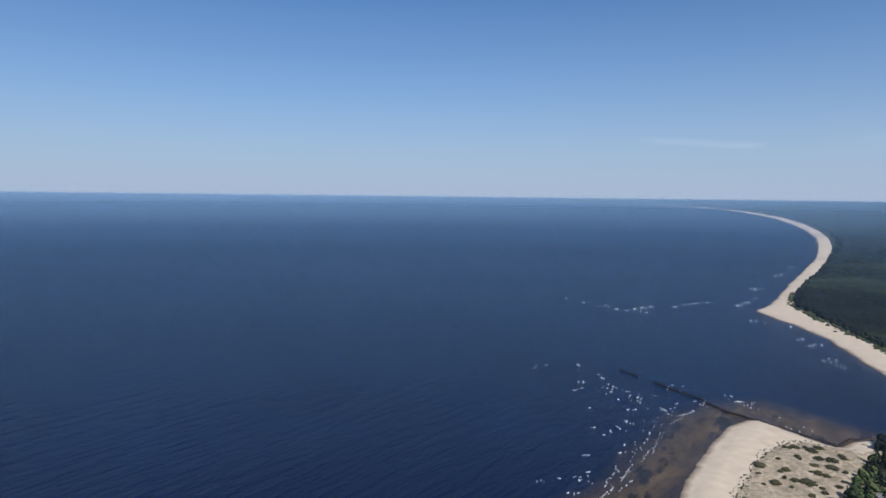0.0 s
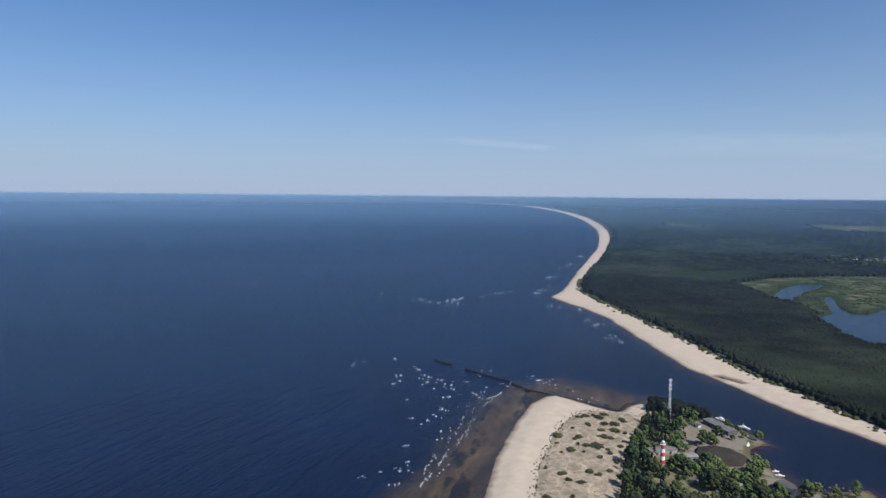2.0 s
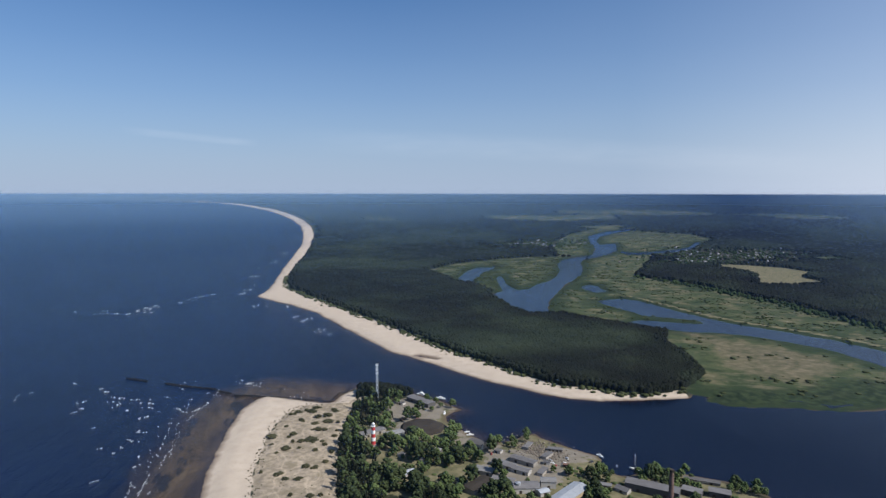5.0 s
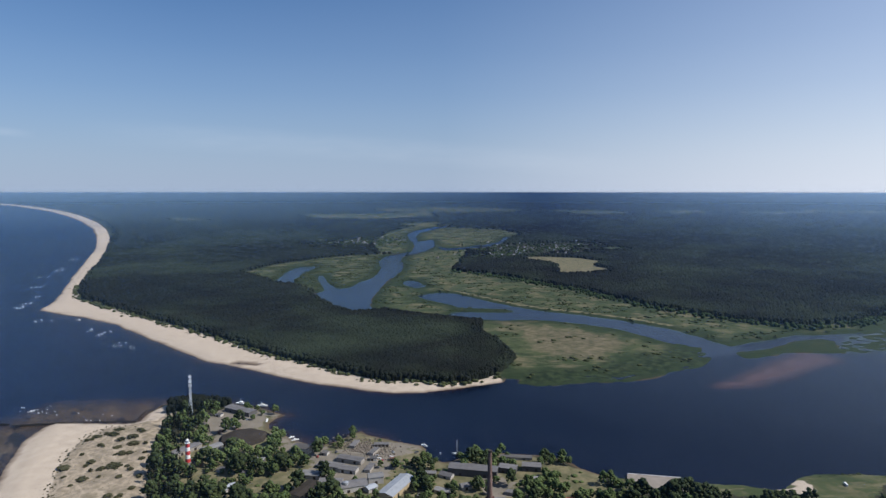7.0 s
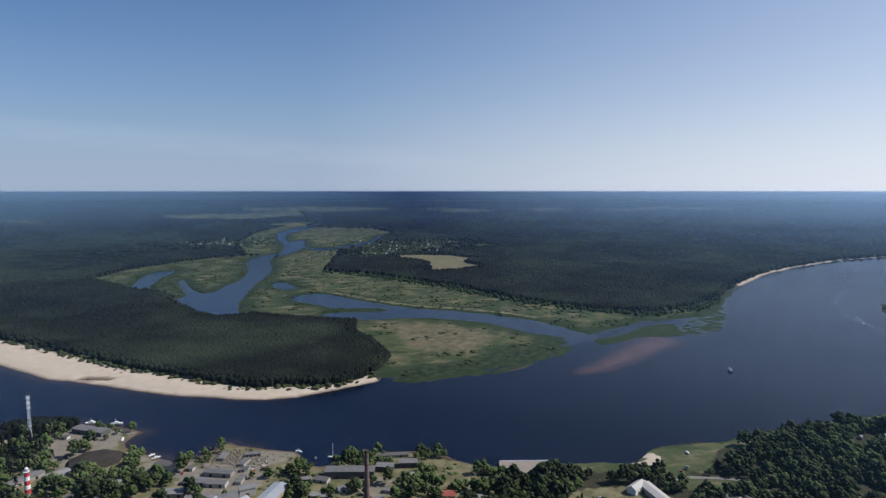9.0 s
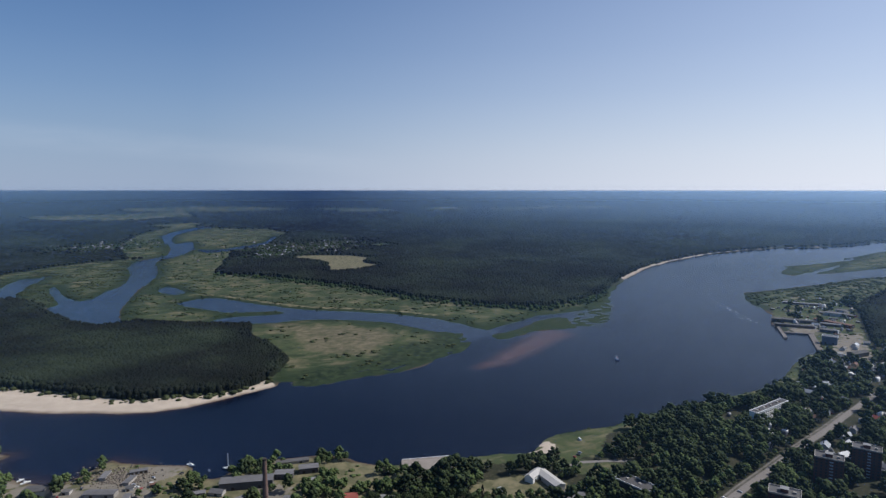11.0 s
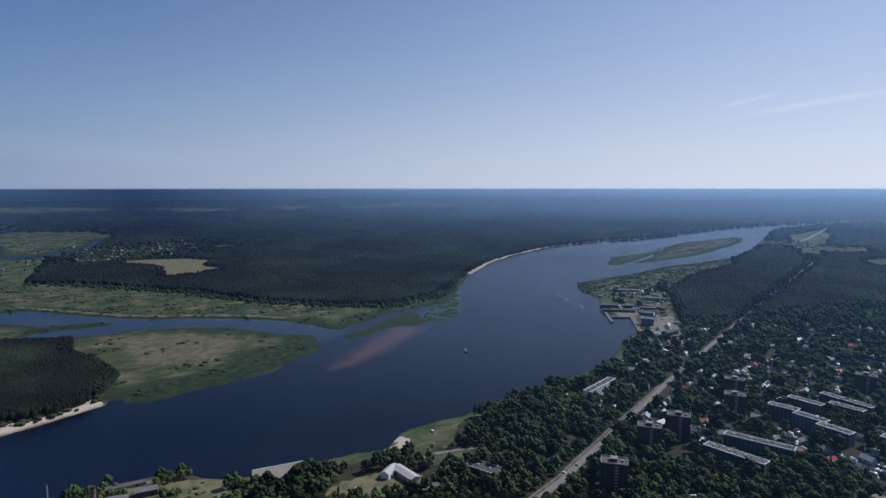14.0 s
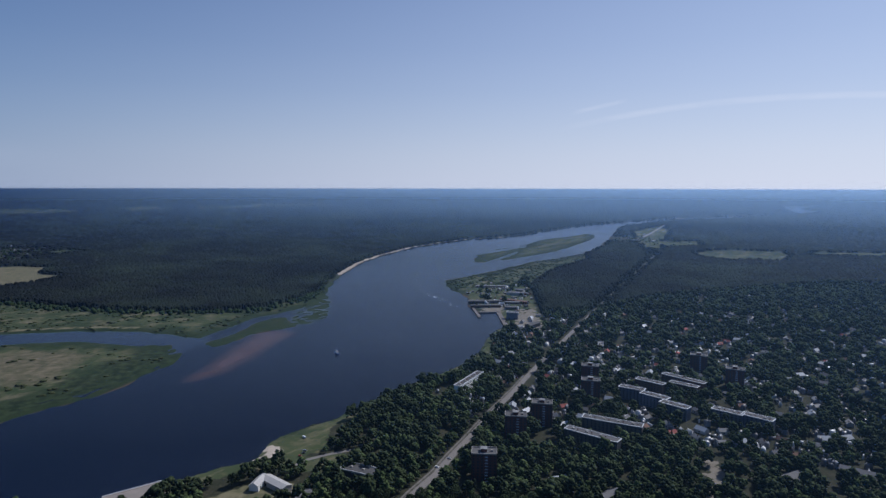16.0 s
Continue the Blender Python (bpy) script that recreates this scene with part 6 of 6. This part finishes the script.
# ---------------------------------------------------------------- shrubs
THICKET = foliage("thicket_leaves", (0.030, 0.050, 0.020), (0.060, 0.088, 0.034))
SHRUB = foliage("shrub_leaves", (0.040, 0.052, 0.024), (0.080, 0.090, 0.042))
DUNE_SHRUB = foliage("dune_shrub_leaves", (0.050, 0.054, 0.030), (0.105, 0.100, 0.056))
bush = thing("bush", "low grey-green bush on the dune sand", "bush", "dune bushes")
part("foliage", clump_crown(77, 26, 1.7, 0.1, 1.9), DUNE_SHRUB, bush)
bx = rng.uniform(230, 520, 900)
by = rng.uniform(420, 690, 900)
ok = (edge_distance(DUNES, bx, by) > 4) & (ripple(bx, by, 9, 2) > -0.2)
bx, by = bx[ok][:66], by[ok][:66]
for i in range(len(bx)):
    m = pose(bx[i], by[i], 2.6, 0, 0, rng.uniform(0, 360)) @ Matrix.Diagonal((*[rng.uniform(0.3, 1.3) ** 1.8 + 0.45] * 2, rng.uniform(0.7, 1.4), 1))
    if i == 0:
        bush.matrix_basis = m
    else:
        copy_thing(bush, m)

shrub_v, shrub_f = crown_template([(0.1, 0.75), (0.5, 1.0), (0.85, 0.6)], 6)


def shrubs(name, polys, count, size, label, patch=0.1, leaves=None):
    """Bushes and reeds spread over open ground, thicker in patches."""
    pts = []
    for poly in polys:
        a = np.asarray(poly, float)
        x0, y0, x1, y1 = a[:, 0].min(), a[:, 1].min(), a[:, 0].max(), a[:, 1].max()
        sx, sy = rng.uniform(x0, x1, count), rng.uniform(y0, y1, count)
        ok = (edge_distance(poly, sx, sy) > 4) & (land(sx, sy) > 4) & (ripple(sx, sy, 45, 2) + 0.6 * ripple(sx, sy, 17, 5) > patch)
        if poly is HARBOUR_GROUND:
            for qx, qy, rad in KEEP_CLEAR:
                ok &= (sx - qx) ** 2 + (sy - qy) ** 2 > rad ** 2
            for yard in YARDS:
                ok &= edge_distance(yard, sx, sy) < -1
        pts.append(np.stack([sx[ok], sy[ok]], 1))
    p = np.concatenate(pts)
    s_ = size * rng.uniform(0.6, 1.5, len(p))
    return wood(name, np.stack([p[:, 0], p[:, 1], np.full(len(p), 1.4), s_, s_ * 0.6], 1), (shrub_v, shrub_f), leaves or SHRUB, label, "bushes")


shrubs("meadow_bushes", [MEADOW], 700, 3.6, "scattered bushes on the green river meadow", 0.35)
shrubs("marsh_bushes", [MARSH_LEFT, MARSH_RIGHT, VALLEY_RIGHT, VALLEY_LEFT], 5200, 3.0, "willow bushes on the marshy river flats", -0.05)
shrubs("willow_thicket", [MARSH_LEFT, MARSH_RIGHT, VALLEY_RIGHT, VALLEY_LEFT], 5600, 3.6, "dark willow thicket on the marshy river flats", 0.25, LEAF_ONE)
shrubs("harbour_hedges", [HARBOUR_GROUND], 900, 2.3, "light green hedges and garden bushes round the harbour sheds", -0.1, LEAF_LIGHT)
shrubs("port_bushes", [PORT], 420, 3.6, "bushes and small trees round the port sheds", 0.3)
shrubs("point_thicket", [POINT], 5200, 4.2, "dark willow thicket on the point above the port", -0.45, LEAF_ONE)
shrubs("island_bushes", [RIVER_ISLAND], 3600, 3.2, "reed and willow thicket on the river islands", 0.0, THICKET)
# shrubs along the seaward edge of the pine forest
ex, ey = [], []
for (ax, ay), (bx_, by_) in zip(FOREST_COAST[10:-1], FOREST_COAST[11:]):
    ll = math.hypot(bx_ - ax, by_ - ay)
    n = int(ll / 2.3)
    for i in range(n):
        t = (i + rng.random()) / n
        off = rng.normal(4, 7.5)
        ex.append(ax + (bx_ - ax) * t + (by_ - ay) / ll * off)
        ey.append(ay + (by_ - ay) * t - (bx_ - ax) / ll * off)
ex, ey = np.array(ex), np.array(ey)
dry = (land(ex, ey) > 9) & (ripple(ex, ey, 20, 3) > -0.45)
ex, ey = ex[dry], ey[dry]
s_ = rng.uniform(1.8, 5.4, len(ex))
wood("forest_edge_bushes", np.stack([ex, ey, np.full(len(ex), 1.6), s_, s_ * 1.0], 1), (shrub_v, shrub_f), SHRUB, "green bushes along the edge of the beach forest", "bushes")

# leafy trees along the river side of the inland forest
FLATS_EDGE = [(1872, 997), (1843, 841), (1777, 694), (1708, 560), (1682, 484), (1603, 398), (1536, 293), (1496, 230), (1469, 148), (1439, 83), (1436, 24), (1438, -45), (1483, -92), (1537, -142), (1603, -183), (1734, -234)]
ex, ey = [], []
for (ax, ay), (bx_, by_) in zip(FLATS_EDGE[:-1], FLATS_EDGE[1:]):
    ll = math.hypot(bx_ - ax, by_ - ay)
    for i in range(int(ll / 2.6)):
        t, off = rng.random(), abs(rng.normal(0, 16)) - 4
        ex.append(ax + (bx_ - ax) * t + (by_ - ay) / ll * off)
        ey.append(ay + (by_ - ay) * t - (bx_ - ax) / ll * off)
ex, ey = np.array(ex), np.array(ey)
dry = (land(ex, ey) > 8) & (ripple(ex, ey, 25, 3) > -0.35)
ex, ey = ex[dry], ey[dry]
s_ = rng.uniform(2.2, 5.6, len(ex))
wood("forest_edge_trees", np.stack([ex, ey, np.full(len(ex), 1.6), s_, s_ * 1.7], 1), (shrub_v, shrub_f), THICKET, "light green leafy trees along the edge of the dark forest", "trees").data.shade_smooth()
# reed clumps in the shallow water off the town bank
ex, ey = [], []
for (ax, ay), (bx_, by_) in zip(COAST_TOWN_FAR[23:36], COAST_TOWN_FAR[24:37]):
    ll = math.hypot(bx_ - ax, by_ - ay)
    for i in range(int(ll / 3.0)):
        t, off = rng.random(), rng.uniform(0, 11) * rng.random()
        ex.append(ax + (bx_ - ax) * t + (by_ - ay) / ll * off * -1)
        ey.append(ay + (by_ - ay) * t + (bx_ - ax) / ll * off)
ex, ey = np.array(ex), np.array(ey)
patchy_ = ripple(ex, ey, 16, 4) > -0.1
s_ = rng.uniform(0.9, 2.6, len(ex))[patchy_]
wood("shore_reeds", np.stack([ex[patchy_], ey[patchy_], np.full(len(s_), -0.3), s_, s_ * 0.7], 1), (shrub_v, shrub_f), LEAF_ONE, "dark reed clumps in the shallows off the bank", "reeds")
# small grass tufts on the seaward edge of the dunes
n = 5200
tx, ty = rng.uniform(200, 520, n), rng.uniform(400, 700, n)
inner = edge_distance(DUNES, tx, ty)
rim_ = line_distance(DUNE_EDGE, tx, ty)
ok = (inner > -7) & ((rim_ < rng.uniform(0, 16, n)) | (rng.random(n) < 0.16)) & (edge_distance(BEACH_TOWN, tx, ty) < 7) & (land(tx, ty) > 12)
s_ = rng.uniform(0.35, 1.0, n)[ok]
wood("dune_grass", np.stack([tx[ok], ty[ok], np.full(len(s_), 2.2), s_, s_ * 1.1], 1), (shrub_v, shrub_f), DUNE_SHRUB, "tufts of grey-green marram grass on the dunes", "grass")

# ---------------------------------------------------------------- breakers
FOAM = plain("foam", (0.80, 0.80, 0.78), 0.6, 0.3, grain=0.6, vary=0.1)


def breakers(name, spots, label):
    """Small curled crests of foam, each a low ridge on the water."""
    v = np.array([(-1, -0.3, 0), (-0.4, -0.55, 0), (0.5, -0.5, 0), (1, -0.1, 0), (0.6, 0.45, 0), (-0.3, 0.5, 0), (-0.5, 0, 0.35), (0.4, 0, 0.45)])
    f = np.array([(0, 1, 6), (1, 7, 6), (1, 2, 7), (2, 3, 7), (3, 4, 7), (4, 6, 7), (4, 5, 6), (5, 0, 6)])
    n = len(spots)
    c, s_ = np.cos(spots[:, 2])[:, None], np.sin(spots[:, 2])[:, None]
    jit = rng.uniform(0.6, 1.4, (n, len(v), 3))
    lx, ly = v[None, :, 0] * jit[..., 0] * spots[:, 3, None], v[None, :, 1] * jit[..., 1] * spots[:, 4, None]
    verts = np.stack([spots[:, 0, None] + lx * c - ly * s_, spots[:, 1, None] + lx * s_ + ly * c, v[None, :, 2] * jit[..., 2] * (0.3 + 0.9 * spots[:, 4, None]) + 0.03 + 0 * lx], -1).reshape(-1, 3)
    me = bpy.data.meshes.new(name)
    fill(me, far(verts), (f[None] + (np.arange(n) * len(v))[:, None, None]).reshape(-1, 3))
    me.materials.append(FOAM)
    return tagged(new(name, me), label, "waves", kind="stuff")


rows_ = []
# dotted rows of foam on the bars off the beach: both ends and count
LANES = [(148, 547, 170, 574, 14), (161, 576, 188, 620, 14), (178, 586, 199, 615, 12), (170, 563, 191, 587, 7), (201, 622, 227, 688, 8), (222, 660, 259, 725, 10), (259, 725, 278, 763, 5), (214, 632, 240, 669, 9), (240, 669, 280, 747, 9), (228, 645, 272, 718, 7), (285, 739, 338, 794, 12), (304, 769, 334, 785, 8)]
for ax, ay, bx_, by_, n in LANES:
    for i in range(n):
        t = (i + rng.random()) / n
        rows_.append((ax + (bx_ - ax) * t + rng.normal(0, 1.0), ay + (by_ - ay) * t + rng.normal(0, 1.0), math.atan2(by_ - ay, bx_ - ax) + rng.normal(0, 0.2), rng.uniform(0.9, 2.2), rng.uniform(0.3, 0.6)))
# single breaking crests
CRESTS = [(154, 985), (160, 999), (176, 1004), (230, 1007), (216, 907), (206, 879), (252, 953), (251, 933), (254, 898), (247, 864), (270, 870), (272, 824), (259, 792), (249, 793), (199, 799), (233, 748), (188, 727), (191, 703), (205, 711), (210, 674), (199, 653), (160, 646), (152, 604), (136, 594), (138, 585), (146, 581), (99, 583), (118, 592), (129, 561), (410, 852), (412, 827), (324, 820), (304, 850), (220, 730)]
for cx, cy in CRESTS:
    for i in range(rng.integers(2, 5)):
        rows_.append((cx + rng.normal(0, 2.2), cy + rng.normal(0, 2.2), rng.normal(0.9, 0.5), rng.uniform(0.8, 2.3), rng.uniform(0.4, 0.9)))
# surf farther out: centre, count, spread
FAR_SURF = [(346, 1688, 2, 4), (379, 1618, 2, 4), (408, 1553, 3, 7), (433, 1586, 3, 5), (439, 1525, 3, 4), (456, 1507, 3, 5), (500, 1537, 8, 9), (522, 1555, 9, 10), (505, 1490, 3, 7), (545, 1568, 3, 6), (607, 1571, 3, 5), (644, 1596, 3, 7), (679, 1621, 4, 6), (716, 1637, 3, 5), (788, 1602, 8, 7), (821, 1649, 7, 9), (882, 1729, 3, 7), (985, 1897, 9, 12), (1108, 2103, 5, 8), (1231, 2234, 9, 9), (1273, 2288, 7, 10), (1447, 2536, 8, 12), (719, 1384, 5, 8), (770, 1330, 6, 8), (719, 1211, 6, 7), (709, 1157, 5, 6), (730, 1171, 5, 6), (684, 1054, 6, 8), (673, 1013, 6, 7), (263, 843, 12, 13), (340, 886, 8, 8), (358, 819, 8, 8), (419, 810, 14, 15), (296, 795, 16, 11), (439, 742, 8, 14), (250, 884, 10, 6), (211, 913, 3, 3), (197, 872, 4, 3), (235, 731, 8, 18)]
for cx, cy, n, sp in FAR_SURF:
    for i in range(n):
        big = min(max(math.hypot(cx, cy) / 800, 1.0), 2.0)  # longer crests on the open bars than in the shallows
        rows_.append((cx + rng.normal(0, sp), cy + rng.normal(0, sp), rng.normal(0.9, 0.4), big * rng.uniform(0.8, 2.0), big * rng.uniform(0.4, 0.8)))
WAKE = [(1920, -573), (1838, -533), (1733, -499), (1616, -480), (1507, -479), (1413, -483), (1353, -484)]
for (ax, ay), (bx_, by_) in zip(WAKE[:-1], WAKE[1:]):
    for i in range(13):
        t = rng.random()
        rows_.append((ax + (bx_ - ax) * t + rng.normal(0, 9), ay + (by_ - ay) * t + rng.normal(0, 6), math.atan2(by_ - ay, bx_ - ax), rng.uniform(0.9, 2.8), rng.uniform(0.2, 0.45)))
spots = np.array(rows_)
spots = spots[land(spots[:, 0], spots[:, 1]) < -2]
breakers("breaking_waves", spots, "small white breaking waves over the sand bars")

# ---------------------------------------------------------------- far villages
k = Mat("village_house", 0.6, 0.3)
f = k.chance(True)
tone = k.mix(k.span(f, 0.0, 0.55), (0.10, 0.085, 0.075), (0.26, 0.25, 0.25))
tone = k.mix(k.span(f, 0.55, 0.75), tone, (0.30, 0.29, 0.28))
k.colour(k.mix(k.span(f, 0.95, 0.97), tone, (0.62, 0.61, 0.60)))
spots, groves = [], []
for cx, cy, n, sx, sy in VILLAGES:
    hx, hy = cx + house_rng.normal(0, sx, n), cy + house_rng.normal(0, sy, n)
    dry = land(hx, hy) > 15
    size = house_rng.uniform(3.0, 6.2, n)
    spots.append(np.stack([hx, hy, np.full(n, LAND), size, size * 0.8], 1)[dry])
    n = n * 9
    hx, hy = cx + house_rng.normal(0, sx * 1.25, n), cy + house_rng.normal(0, sy * 1.25, n)
    dry = (land(hx, hy) > 12) & (edge_distance(FIELDS[0], hx, hy) < -4)
    size = house_rng.uniform(3.0, 6.5, n)
    groves.append(np.stack([hx, hy, np.full(n, LAND - 0.4), size, size * 1.3], 1)[dry])
wood("village_houses", np.concatenate(spots), (shed_v, shed_f), k.m, "small houses of far villages between trees, with pale and grey roofs", "houses")
wood("village_trees", np.concatenate(groves), (shrub_v, shrub_f), THICKET, "leafy garden trees of the far villages", "trees").data.shade_smooth()
